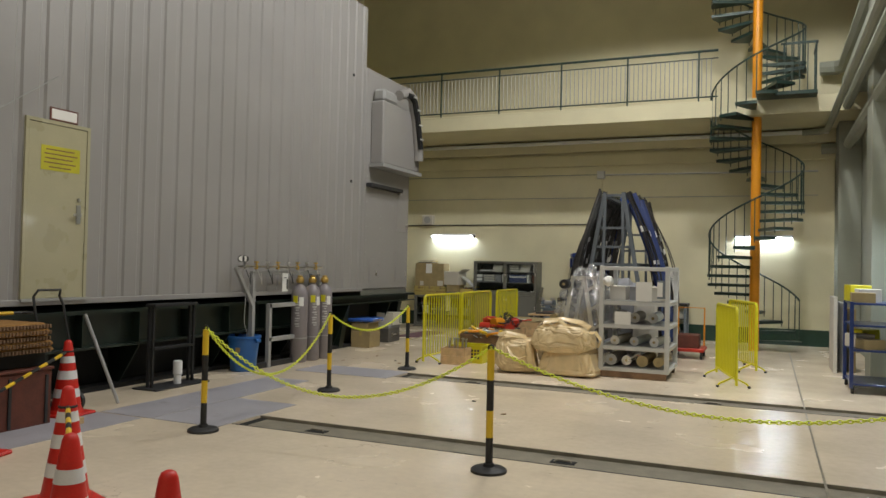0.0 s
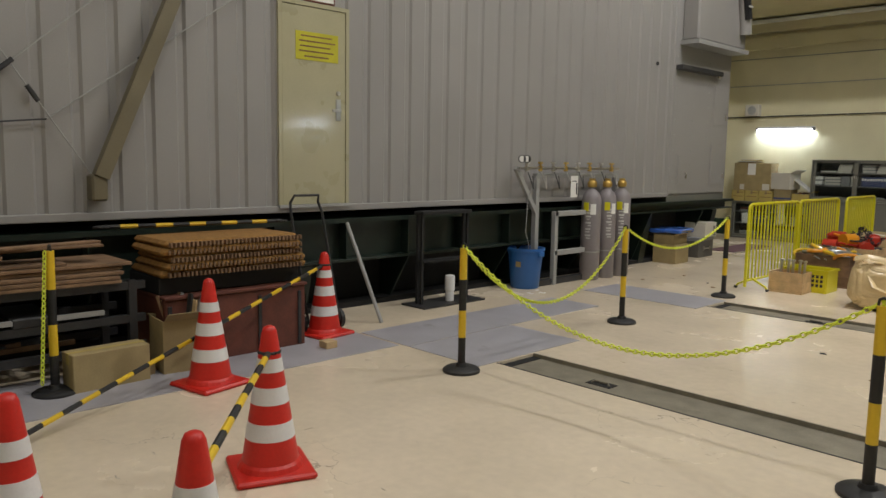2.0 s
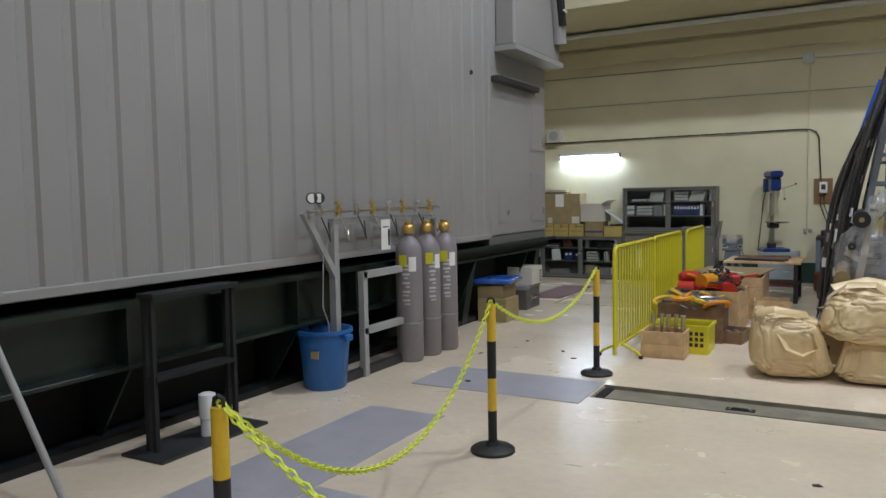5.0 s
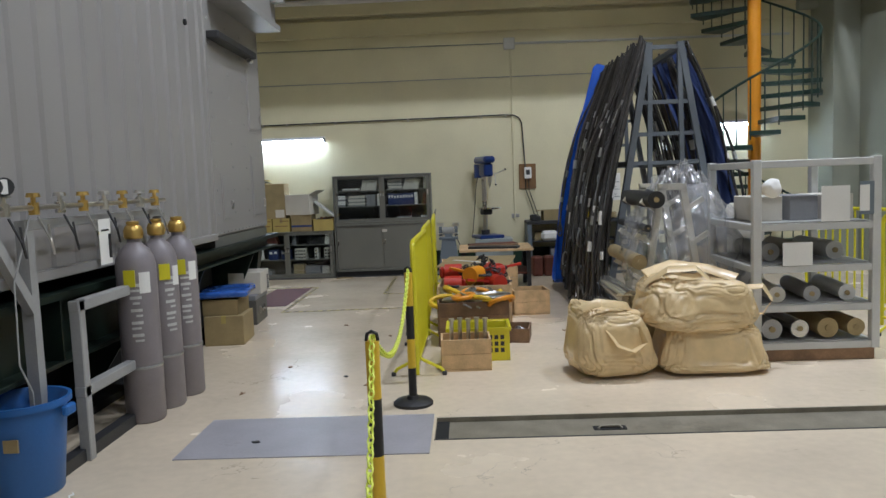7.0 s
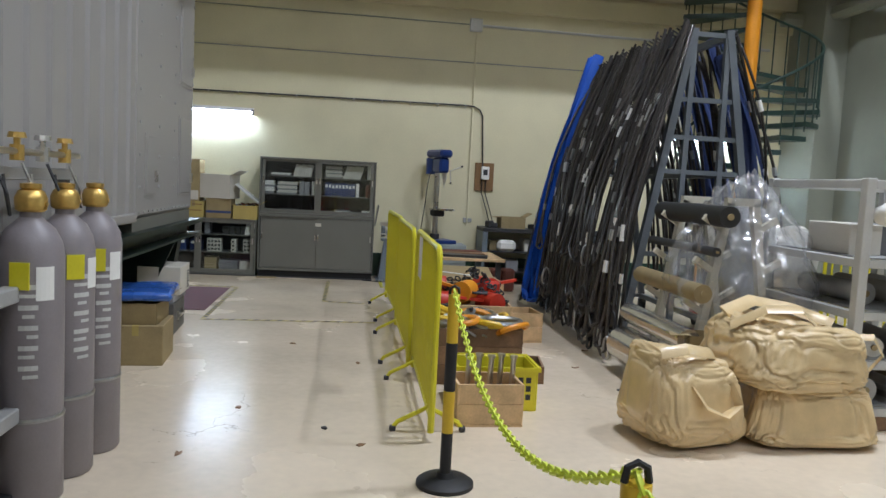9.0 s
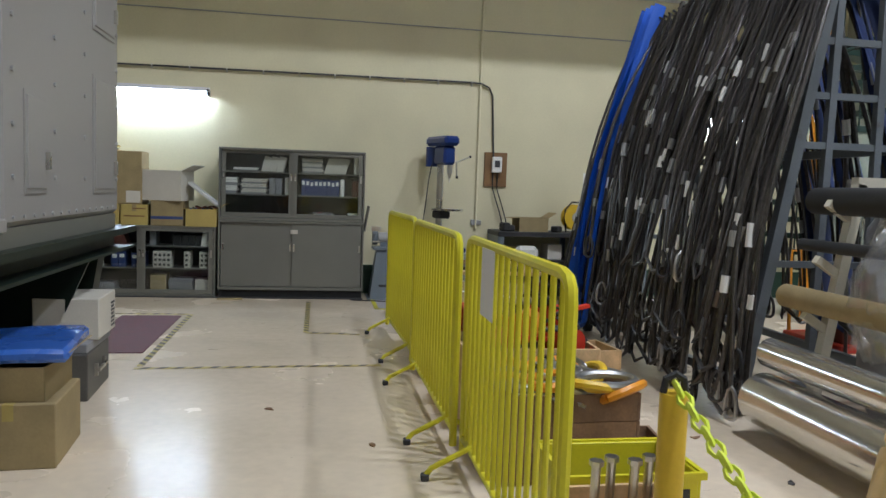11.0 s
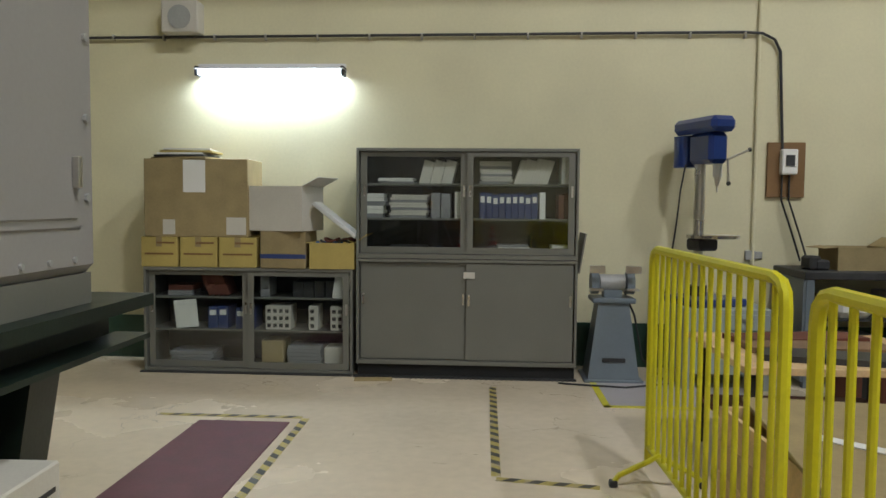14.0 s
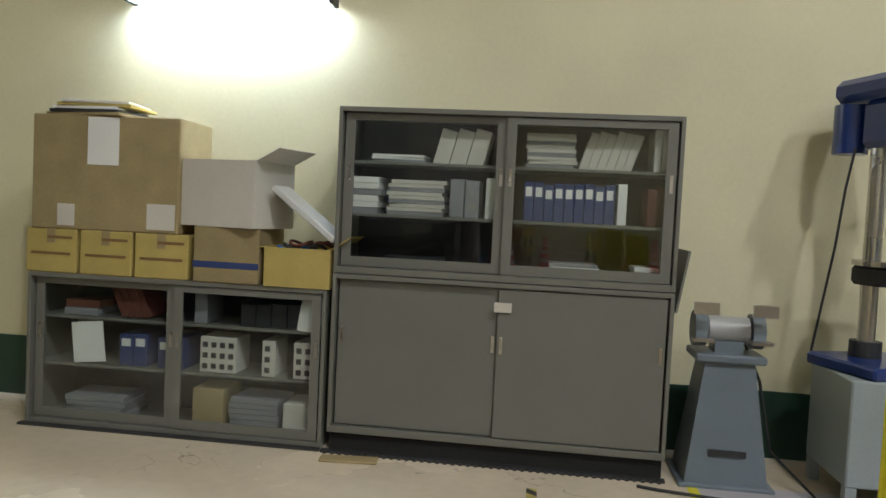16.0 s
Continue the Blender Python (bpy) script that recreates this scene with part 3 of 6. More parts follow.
# floor sheets, mats and tapes
for x0, x1, y0, y1 in ((-5.62, -4.7, 0.3, 4.46), (-5.32, -4.62, 4.5, 7.5), (-4.6, -3.74, 4.5, 5.9), (-5.4, -3.8, 8.28, 9.06)):
    solo("floor_sheet", boxes(((x0, y0, 0), (x1, y1, 0.006))), M_SHEET, "blue grey protective sheet flat on the floor", "floor sheet", group="floor sheets")
solo("floor_mat", boxes(((-6.68, 14.2, 0), (-6.1, 15.95, 0.008))), M_MAROON, "maroon ribbed rubber mat on the floor", "mat")
solo("painted_patch", boxes(((-4.0, 16.55, 0), (-2.9, 17.3, 0.003))), M_LILAC, "lilac painted patch under the tools", "floor marking", kind="structure")
solo("marking_line", boxes(((-4.05, 16.5, 0), (-4.0, 17.3, 0.003)), ((-4.05, 16.5, 0), (-2.9, 16.55, 0.003))), M_YELLOW, "yellow floor line around the tools", "floor marking", kind="structure")


def hazard_tape(p, q, w=0.05):
    """Yellow tape with slanting black stripes."""
    p, q = Vector(p), Vector(q)
    n = (q - p).length
    t = thing("hazard_tape", "worn yellow and black striped floor tape", "tape", p, math.degrees(math.atan2(q.y - p.y, q.x - p.x)), group="floor tapes", kind="structure")
    part("yellow_tape", boxes(((0, -w / 2, 0), (n, w / 2, 0.0025))), M_TAPE, t)
    bm = bmesh.new()
    x = 0.03
    while x < n - 0.1:
        vs = [bm.verts.new(v) for v in ((x, -w / 2, 0.003), (x + 0.06, -w / 2, 0.003), (x + 0.1, w / 2, 0.003), (x + 0.04, w / 2, 0.003))]
        bm.faces.new(vs)
        x += 0.125
    tagged(part("black_stripes", bm, M_TAPEB, t), kind="stuff")
for p, q in (((-6.05, 13.68, 0), (-4.2, 13.75, 0)), ((-6.02, 13.75, 0), (-6.02, 16.05, 0)), ((-6.05, 16.08, 0), (-7.0, 16.08, 0)), ((-4.81, 15.12, 0), (-4.81, 17.0, 0)), ((-4.81, 15.08, 0), (-4.3, 15.0, 0))):
    hazard_tape(p, q)


# ---- barrier posts and chains ----
def barrier_post(x, y, h=1.0):
    t = thing("barrier_post", "yellow and black plastic barrier post on a round base", "barrier post", (x, y, 0), group="barrier posts")
    bm = bmesh.new()
    lathe(bm, [(0.15, 0), (0.15, 0.02), (0.13, 0.035), (0.05, 0.045), (0.04, 0.07)], 24)
    part("base", bm, M_BLACK, t, "", True)
    z, i = 0.05, 0
    for z0, z1, m in ((0.05, 0.28, M_BLACK), (0.28, 0.5, M_PYEL), (0.5, 0.75, M_BLACK), (0.75, h, M_PYEL)):
        bm = bmesh.new()
        rod(bm, (0, 0, z0), (0, 0, z1), 0.03, seg=16)
        part("sleeve", bm, m, t, "", True)
    bm = bmesh.new()
    tube(bm, [(-0.025, 0, h), (-0.02, 0, h + 0.03), (0, 0, h + 0.04), (0.02, 0, h + 0.03), (0.025, 0, h)], 0.008)
    part("hook", bm, M_BLACK, t)
    return t


POSTS = [(-3.74, 4.3), (-3.94, 6.93), (-3.97, 9.33), (-0.74, 4.26), (3.0, 4.2)]
for x, y in POSTS:
    barrier_post(x, y)
for x, y in ((-5.05, 1.25), (-5.2, 1.7)):
    barrier_post(x, y, 1.02)


def chain(p, q, sag, material, label, pitch=0.034, r=0.013, wire=0.0055):
    """A hanging chain of oval links."""
    p, q = Vector(p), Vector(q)
    bm = bmesh.new()
    n = int(((q - p).length + sag * 0.7) / pitch)
    pts = []
    for i in range(n + 1):
        u = i / n
        c = p.lerp(q, u)
        c.z -= sag * 4 * u * (1 - u)
        pts.append(c)
    for i, (a, b) in enumerate(zip(pts, pts[1:])):
        d = (b - a).normalized()
        s = d.orthogonal().normalized()
        s = (Matrix.Rotation(radians(90 * (i % 2) + 20), 3, d) @ s)
        c = (a + b) / 2
        loop = [c + d * math.cos(2 * math.pi * k / 8) * pitch * 0.68 + s * math.sin(2 * math.pi * k / 8) * r for k in range(8)]
        nrm = d.cross(s)
        rings = []
        for k in range(8):
            o = (loop[k] - c).normalized()
            rings.append([bm.verts.new(loop[k] + o * math.cos(w) * wire + nrm * math.sin(w) * wire) for w in (0, 1.57, 3.14, 4.71)])
        for k in range(8):
            for w in range(4):
                bm.faces.new((rings[k][w], rings[k][(w + 1) % 4], rings[(k + 1) % 8][(w + 1) % 4], rings[(k + 1) % 8][w]))
    return solo("chain", bm, material, label, "chain", group="barrier chains", smooth=True)


Y_CHAIN = "lemon yellow plastic chain hung between barrier posts"
tops = [(x, y, 1.02) for x, y in POSTS]
chain(tops[0], tops[1], 0.62, M_CHAIN, Y_CHAIN)
chain(tops[1], tops[2], 0.3, M_CHAIN, Y_CHAIN)
chain(tops[0], tops[3], 0.54, M_CHAIN, Y_CHAIN)
chain(tops[3], tops[4], 0.4, M_CHAIN, Y_CHAIN)
chain((-5.09, 1.21, 1.02), (-5.1, 1.2, 0.16), 0.0, M_CHAIN, "yellow plastic chain hanging down a post")
chain((-5.17, 1.66, 1.02), (-5.14, 1.6, 0.1), 0.0, M_CHAIN, "yellow plastic chain hanging down a post")


# ---- cones and striped bars ----
def cone(x, y, rz=0, h=0.8):
    t = thing("traffic_cone", "red traffic cone with white reflective bands", "traffic cone", (x, y, 0), rz, group="traffic cones")
    bm = bmesh.new()
    box(bm, (-0.21, -0.21, 0), (0.21, 0.21, 0.035), 0.012)
    lathe(bm, [(0.18, 0.03), (0.165, 0.06), (0.15, 0.075)], 24)
    part("base", bm, M_RED, t)
    ring = lambda z: 0.152 + (0.035 - 0.152) * (z - 0.07) / (h - 0.07)
    for z0, z1, m in ((0.07, 0.2, M_RED), (0.2, 0.29, M_WHITE), (0.29, 0.39, M_RED), (0.39, 0.48, M_WHITE), (0.48, 0.56, M_RED), (0.56, 0.63, M_WHITE)):
        bm = bmesh.new()
        e = 0.002 if m is M_WHITE else 0
        lathe(bm, [(ring(z0) + e, z0), (ring(z1) + e, z1)], 24)
        part("band" if m is M_WHITE else "body", bm, m, t, "white reflective band" if m is M_WHITE else "", True)
    bm = bmesh.new()
    lathe(bm, [(ring(0.63), 0.63), (ring(h - 0.03), h - 0.03), (0.03, h - 0.008), (0.015, h)], 24)
    part("tip", bm, M_RED, t, "", True)
    return t


CONES = [(-4.7, 2.62), (-3.06, 2.14), (-5.5, 4.2), (-2.68, 0.8), (-1.86, 1.14), (-0.95, 0.85)]
for i, (x, y) in enumerate(CONES):
    cone(x, y, (12, -20, 8, 30, 5, 40)[i])


def striped_bar(p, q, r=0.017):
    p, q = Vector(p), Vector(q)
    n = (q - p).length
    ob = thing("cone_bar", "yellow and black striped plastic bar between cones", "barrier bar", group="cone bars")
    k = max(4, int(n / 0.14))
    for i in range(k):
        bm = bmesh.new()
        rod(bm, p.lerp(q, i / k), p.lerp(q, (i + 1) / k), r, seg=8)
        part("stripe", bm, M_PYEL if i % 2 else M_BLACK, ob, "", True)
    for e in (p, q):
        bm = bmesh.new()
        tube(bm, [e + Vector((math.cos(a), math.sin(a), 0)) * 0.055 for a in [k * math.pi / 5 for k in range(11)]], 0.01)
        part("end_ring", bm, M_BLACK, ob)
c = [Vector((x, y, 0.62)) for x, y in CONES]
striped_bar(c[2] + Vector((0, 0, 0.06)), Vector((-4.24, 1.11, 0.03)))
striped_bar(c[1] + Vector((0, 0, 0.04)), c[4] + Vector((0, 0, 0.0)))
striped_bar(Vector((-5.9, 2.3, 1.1)), Vector((-5.7, 3.85, 1.1)))


# ---- stacked timber and rugs beside the enclosure ----
def plank(lo, hi, label="weathered plywood board on the stack", rz=0, m=None):
    return solo("board", boxes((lo, hi), bev=0.003), m or M_OLDWOOD, label, "board", rz=rz, group="stacked boards")
t = thing("steel_trestle", "dark steel trestle carrying the stacked boards", "trestle", (-5.75, 0, 0))
for y in (-1.6, -0.2, 1.2, 2.35):
    for x in (-0.3, 0.3):
        bm = bmesh.new()
        bar(bm, (x, y, 0), (x, y, 0.72), 0.06, 0.06)
        part("leg", bm, M_DARK, t)
for z in (0.2, 0.42, 0.68):
    for x in (-0.3, 0.3):
        bm = bmesh.new()
        bar(bm, (x, -1.8, z), (x, 2.45, z), 0.05, 0.06)
        part("beam", bm, M_DARK, t)
for k in range(5):
    z = 0.715 + k * 0.03
    plank((-6.08 + 0.03 * random.random(), -1.9, z), (-5.38 - 0.12 * random.random() * (k > 1), 2.0 + 0.6 * random.random(), z + 0.024), m=M_OLDWOOD)
plank((-5.9, -1.7, 0.865), (-5.5, 1.9, 0.885), "pale board lying on top of the stack", m=M_OLDWOOD)
for y in (0.5, 1.0, 1.5):
    solo("steel_offcut", boxes(((-6.0, y, 0.445), (-5.42, y + 0.3, 0.52)), bev=0.01), M_DARK, "dark steel offcut on the trestle", "scrap metal", group="steel offcuts")
for k in range(16):
    y0, z = random.uniform(-1.7, 1.2), (0.232, 0.452)[k % 2] + 0.02 * (k // 6)
    bm = bmesh.new()
    bar(bm, (-5.98 + 0.036 * k, y0, z), (-5.98 + 0.036 * k + random.uniform(-0.03, 0.03), y0 + random.uniform(0.7, 1.5), z), 0.03, 0.035)
    solo("steel_angle", bm, (M_DARK, M_RUST, M_OLDWOOD, M_STEEL)[k % 4], "dusty steel bar stored on the trestle", "steel bar", group="stored steel bars")
for k in range(7):
    # loose boards lying askew on the stack
    n = random.uniform(0.7, 1.6)
    solo("loose_board", boxes(((-0.05, -n / 2, 0), (0.05 + 0.03 * (k % 3), n / 2, 0.018)), bev=0.003), (M_OLDWOOD, M_BROWN, M_OLDWOOD)[k % 3], "loose weathered board lying askew on the stack", "board", (-5.72 + 0.04 * (k % 4), 0.2 + 0.27 * k, 0.886 + 0.019 * k), random.uniform(-22, 22), group="loose boards")
base = thing("rug_crate", "dark brown crate under the folded rugs", "crate", (-5.65, 3.1, 0))
part("body", boxes(((-0.35, -0.55, 0.0), (0.35, 0.75, 0.55)), bev=0.01), M_RUST, base)
for k in range(4):
    part("slat", boxes(((0.35, -0.53 + k * 0.4, 0.02), (0.365, -0.5 + k * 0.4, 0.5))), M_DARK, base)
part("lid", boxes(((-0.36, -0.56, 0.55), (0.37, 0.76, 0.575)), bev=0.004), M_RUST, base)
solo("support_block", boxes(((-6.0, 2.55, 0.575), (-5.4, 3.85, 0.72)), bev=0.01), M_VOID, "black block between crate and rugs", "block")
for k in range(5):
    z = 0.72 + k * 0.06
    bm = bmesh.new()
    box(bm, (-0.33 + 0.02 * (k % 2), -0.66 + 0.03 * (k % 3), 0), (0.3 + 0.03 * (k % 2), 0.68 - 0.02 * k, 0.058), 0.025)
    rg = solo("folded_rug", bm, M_CARPET, "tan folded rug with a knotted fringe", "rug", (-5.62, 3.2, z), 1.5 * (k % 3 - 1), group="folded rugs")
    bm = bmesh.new()
    for j in range(34):
        box(bm, (0.3, -0.6 + j * 0.036, 0.01), (0.345, -0.585 + j * 0.036, 0.045))
    tagged(part("fringe", bm, M_OLDWOOD, rg), kind="stuff")


def carton(name, at, size, rz, material, label, open_top=False, group="", tape=True):
    """A cardboard box with thickness; its flaps stand open where asked."""
    sx, sy, sz = size
    t = thing(name, label, "box", at, rz, group)
    if open_top:
        w = 0.006
        for lo, hi in (((-sx / 2, -sy / 2, 0), (sx / 2, sy / 2, w)), ((-sx / 2, -sy / 2, w), (-sx / 2 + w, sy / 2, sz)), ((sx / 2 - w, -sy / 2, w), (sx / 2, sy / 2, sz)), ((-sx / 2 + w, -sy / 2, w), (sx / 2 - w, -sy / 2 + w, sz)), ((-sx / 2 + w, sy / 2 - w, w), (sx / 2 - w, sy / 2, sz))):
            part("panel", boxes((lo, hi)), material, t)
        for s in (-1, 1):
            bm = bmesh.new()
            bar(bm, (s * sx / 2, 0, sz), (s * (sx / 2 + sx * 0.28), 0, sz + 0.1 * s * 0.4 + 0.03), sy - 0.02, 0.005)
            part("flap", bm, material, t)
    else:
        part("body", boxes(((-sx / 2, -sy / 2, 0), (sx / 2, sy / 2, sz)), bev=0.006), material, t)
        if tape:
            part("tape", boxes(((-0.025, -sy / 2 - 0.001, sz - 0.08), (0.025, sy / 2 + 0.001, sz + 0.0012))), M_CARDY if material is not M_CARDY else M_CARD, t)
    return t


carton("carton", (-5.2, 2.06, 0), (0.2, 0.56, 0.28), 3, M_CARD, "flat brown cardboard box on the floor sheet")
carton("carton", (-5.3, 2.66, 0), (0.34, 0.36, 0.42), -6, M_CARD, "open brown cardboard box full of scrap", True)
for k in range(9):
    bm = bmesh.new()
    a = random.uniform(-0.5, 0.5)
    bar(bm, (-0.12 + 0.03 * k, -0.1 + 0.02 * k, 0.1), (-0.16 + 0.03 * k + a * 0.2, -0.14 + 0.03 * k + a * 0.5, 0.5 + 0.1 * random.random()), 0.04, 0.02)
    solo("scrap_strip", bm, (M_OLDWOOD, M_STEEL, M_DARK, M_WOOD)[k % 4], "scrap strip sticking out of the open box", "scrap", (-5.3, 2.66, 0.0), group="scrap strips")
carton("carton", (-5.25, 2.35, 0), (0.1, 0.14, 0.1), 20, M_CARD, "small brown box on the floor sheet")
solo("wood_block", boxes(((-5.1, 3.86, 0.006), (-4.98, 3.98, 0.07)), bev=0.005), M_WOOD, "small wooden block on the floor sheet", "block")

# hand truck, leaning pipe and dark steel stand
t = thing("hand_truck", "black tubular hand truck leaning on the beam", "hand truck", (-5.85, 4.25, 0))
for y in (-0.18, 0.18):
    bm = bmesh.new()
    tube(bm, [(0.28, y, 0.1), (-0.02, y, 1.15), (-0.06, y * 0.9, 1.25)], 0.014)
    part("rail", bm, M_BLACK, t)
bm = bmesh.new()
tube(bm, [(-0.06, -0.16, 1.25), (-0.02, -0.14, 1.32), (-0.02, 0.14, 1.32), (-0.06, 0.16, 1.25)], 0.014)
part("handle", bm, M_BLACK, t)
part("toe_plate", boxes(((0.2, -0.2, 0.0), (0.45, 0.2, 0.02))), M_BLACK, t)
for y in (-0.22, 0.22):
    bm = bmesh.new()
    rod(bm, (0.2, y - 0.02, 0.1), (0.2, y + 0.02, 0.1), 0.1, seg=16)
    part("wheel", bm, M_BLACK, t)
bm = bmesh.new()
rod(bm, (-5.55, 4.95, 0.0), (-5.95, 4.8, 1.02), 0.02)
solo("leaning_pipe", bm, M_STEEL, "grey steel pipe leaning on the green beam", "pipe")
t = thing("steel_stand", "black steel frame stand before the enclosure", "stand", (-6.0, 6.24, 0))
for x in (-0.02, 0.05):
    for y in (-0.37, 0.37):
        bm = bmesh.new()
        bar(bm, (x, y, 0), (x, y, 1.1), 0.032, 0.032)
        part("post", bm, M_VOID, t)
part("top_bar", boxes(((-0.06, -0.4, 1.06), (0.1, 0.4, 1.1)), bev=0.005), M_VOID, t)
part("cross_bar", boxes(((-0.05, -0.37, 0.5), (0.08, 0.37, 0.53))), M_VOID, t)
part("foot_plate", boxes(((-0.15, -0.5, 0), (0.25, 0.5, 0.02))), M_DARK, t)
bm = bmesh.new()
lathe(bm, [(0.05, 0.0), (0.05, 0.12), (0.06, 0.13), (0.06, 0.3), (0.04, 0.31)], 16)
solo("spray_can", bm, M_WHITE, "white capped canister on the stand's foot", "canister", (-5.92, 6.3, 0.02), smooth=True)

# ---- gas cylinders and their manifold ----
def gas_cylinder(x, y, rz=0):
    t = thing("gas_cylinder", "mauve grey gas cylinder with white stencil marks", "gas cylinder", (x, y, 0), rz, group="gas cylinders")
    R = 0.14
    bm = bmesh.new()
    lathe(bm, [(R - 0.015, 0), (R, 0.02), (R, 1.14), (R * 0.93, 1.2), (R * 0.72, 1.26), (R * 0.4, 1.3), (0.045, 1.31), (0.045, 1.34)], 32)
    part("body", bm, M_CYL, t, "", True)
    v = bmesh.new()
    lathe(v, [(0.03, 1.34), (0.03, 1.38), (0.02, 1.39), (0.02, 1.42), (0.045, 1.44), (0.045, 1.46), (0.0, 1.465)], 12)
    rod(v, (0, 0, 1.37), (0.07, 0, 1.37), 0.013)
    part("valve", v, M_BRASS, t, "brass valve", True)
    bm = bmesh.new()
    lathe(bm, [(0.055, 1.335), (0.065, 1.345), (0.068, 1.395), (0.055, 1.425), (0.04, 1.435)], 16)
    part("collar", bm, M_BRASS, t, "yellow brass valve collar", True)
    bm = bmesh.new()
    for k in range(5):
        # plain bars in place of unreadable characters
        z = 1.0 - k * 0.09
        for a0, a1, zz, h in ((-0.28, 0.28, z, 0.022), (-0.28 + 0.12 * (k % 3), 0.28 - 0.1 * (k % 2), z - 0.036, 0.016)):
            for j in range(3):
                b0, b1 = a0 + (a1 - a0) * j / 3, a0 + (a1 - a0) * (j + 1) / 3
                bm.faces.new([bm.verts.new(((R + 0.002) * math.cos(radians(-72) + w), (R + 0.002) * math.sin(radians(-72) + w), z2)) for w, z2 in ((b0, zz), (b1, zz), (b1, zz + h), (b0, zz + h))])
    tagged(part("stencil", bm, M_RACK, t, "white stencilled marks"), kind="stuff")
    bm = bmesh.new()
    for k in range(4):
        w0, w1 = radians(-60) + k * 0.14, radians(-60) + (k + 1) * 0.14
        bm.faces.new([bm.verts.new(((R + 0.003) * math.cos(w), (R + 0.003) * math.sin(w), z)) for w, z in ((w0, 0.95), (w1, 0.95), (w1, 1.1), (w0, 1.1))])
    part("tag", bm, M_PAPER, t, "white and yellow label")
    bm = bmesh.new()
    lathe(bm, [(R + 0.003, 0.4), (R + 0.006, 0.41), (R + 0.003, 0.42)], 32)
    part("chain_band", bm, M_GALV, t)
    part("warning_label", boxes(((-0.03, -R - 0.006, 1.0), (0.05, -R + 0.004, 1.12))), M_YELLOW, t)
    return t
for i, (x, y) in enumerate(((-5.93, 9.15), (-5.91, 9.5), (-5.88, 9.84))):
    gas_cylinder(x, y, (0, 35, 20)[i])

t = thing("gas_manifold", "grey pipe stand with a gas manifold and regulators", "manifold", (-6.05, 0, 0))
for y, h in ((8.05, 1.5), (9.95, 1.5)):
    bm = bmesh.new()
    bar(bm, (-0.02, y, 0), (-0.02, y, h), 0.07, 0.07)
    part("post", bm, M_STEEL, t)
for y0, y1, z, m in ((8.0, 9.95, 1.5, M_STEEL),):
    part("top_rail", boxes(((-0.05, y0, z - 0.03), (0.02, y1, z + 0.03)), bev=0.005), m, t)
bm = bmesh.new()
bar(bm, (0.0, 7.6, 1.6), (0.0, 8.03, 1.0), 0.05, 0.06)
part("bracket", bm, M_STEEL, t)
for z in (0.98, 0.44):
    part("guard_rail", boxes(((0.06, 8.3, z - 0.035), (0.13, 9.95, z + 0.035)), bev=0.006), M_STEEL, t)
for y in (8.34, 9.9):
    part("guard_post", boxes(((0.06, y - 0.035, 0), (0.13, y + 0.035, 1.015)), bev=0.006), M_STEEL, t)
part("kerb_rail", boxes(((0.02, 7.9, 0.0), (0.1, 10.0, 0.08))), M_DARK, t)
bm = bmesh.new()
rod(bm, (0.06, 7.6, 1.6), (0.06, 9.9, 1.6), 0.016)
part("manifold_pipe", bm, M_CHROME, t)
for k in range(8):
    y = 7.75 + k * 0.28
    bm = bmesh.new()
    rod(bm, (0.06, y, 1.56), (0.06, y, 1.63), 0.03)
    rod(bm, (0.06, y, 1.63), (0.06, y, 1.66), 0.014)
    rod(bm, (0.06, y, 1.66), (0.06, y, 1.685), 0.04, 0.034, seg=10)
    vv = part("valve", bm, M_BRASS if k % 2 else M_CHROME, t, "worn metal valve with a knob")
    bm = bmesh.new()
    tube(bm, [(0.08, y, 1.55), (0.13, y + 0.02, 1.42), (0.12, y + 0.07, 1.33), (0.09, y + 0.1, 1.42), (0.08, y + 0.1, 1.5)], 0.007, 5)
    part("hose", bm, M_CHROME if k % 2 else M_DARK, vv)
for y in (7.62, 7.72):
    bm = bmesh.new()
    rod(bm, (0.08, y, 1.72), (0.11, y - 0.03, 1.72), 0.05, seg=16)
    g = part("gauge", bm, M_DARK, t, "round black pressure gauge", True)
    bm = bmesh.new()
    rod(bm, (0.108, y - 0.03, 1.72), (0.113, y - 0.033, 1.72), 0.04, seg=16)
    part("dial", bm, M_PAPER, g)
tagp = part("inspection_tag", boxes(((0.13, 8.62, 1.2), (0.134, 8.78, 1.5))), M_PAPER, t, "white hanging inspection sheet")
part("tag_writing", boxes(((0.134, 8.74, 1.24), (0.146, 8.755, 1.4)), ((0.134, 8.65, 1.42), (0.136, 8.75, 1.432))), M_DARK, tagp)

# blue bucket
t = thing("blue_bucket", "large blue plastic bucket on the floor", "bucket", (-6.06, 7.86, 0))
bm = bmesh.new()
lathe(bm, [(0.18, 0.0), (0.19, 0.01), (0.235, 0.5), (0.26, 0.505), (0.26, 0.54), (0.24, 0.54), (0.225, 0.5), (0.175, 0.03), (0.0, 0.03)], 32)
part("body", bm, M_BLUE, t, "", True)
part("label", boxes(((0.02, -0.225, 0.3), (0.1, -0.212, 0.37))), M_CARD, t, "faded paper label")
for s in (-1, 1):
    part("grip", boxes(((s * 0.25, -0.05, 0.44), (s * 0.29, 0.05, 0.5)), bev=0.01), M_BLUE, t)
bm = bmesh.new()
tube(bm, [(-6.0, 8.0, 1.55), (-6.0, 7.8, 1.2), (-5.98, 7.75, 0.75), (-5.92, 7.75, 0.6), (-5.95, 7.8, 0.3)], 0.005)
solo("drain_hose", bm, M_STEEL, "thin clear hose hanging into the bucket", "hose", smooth=True)

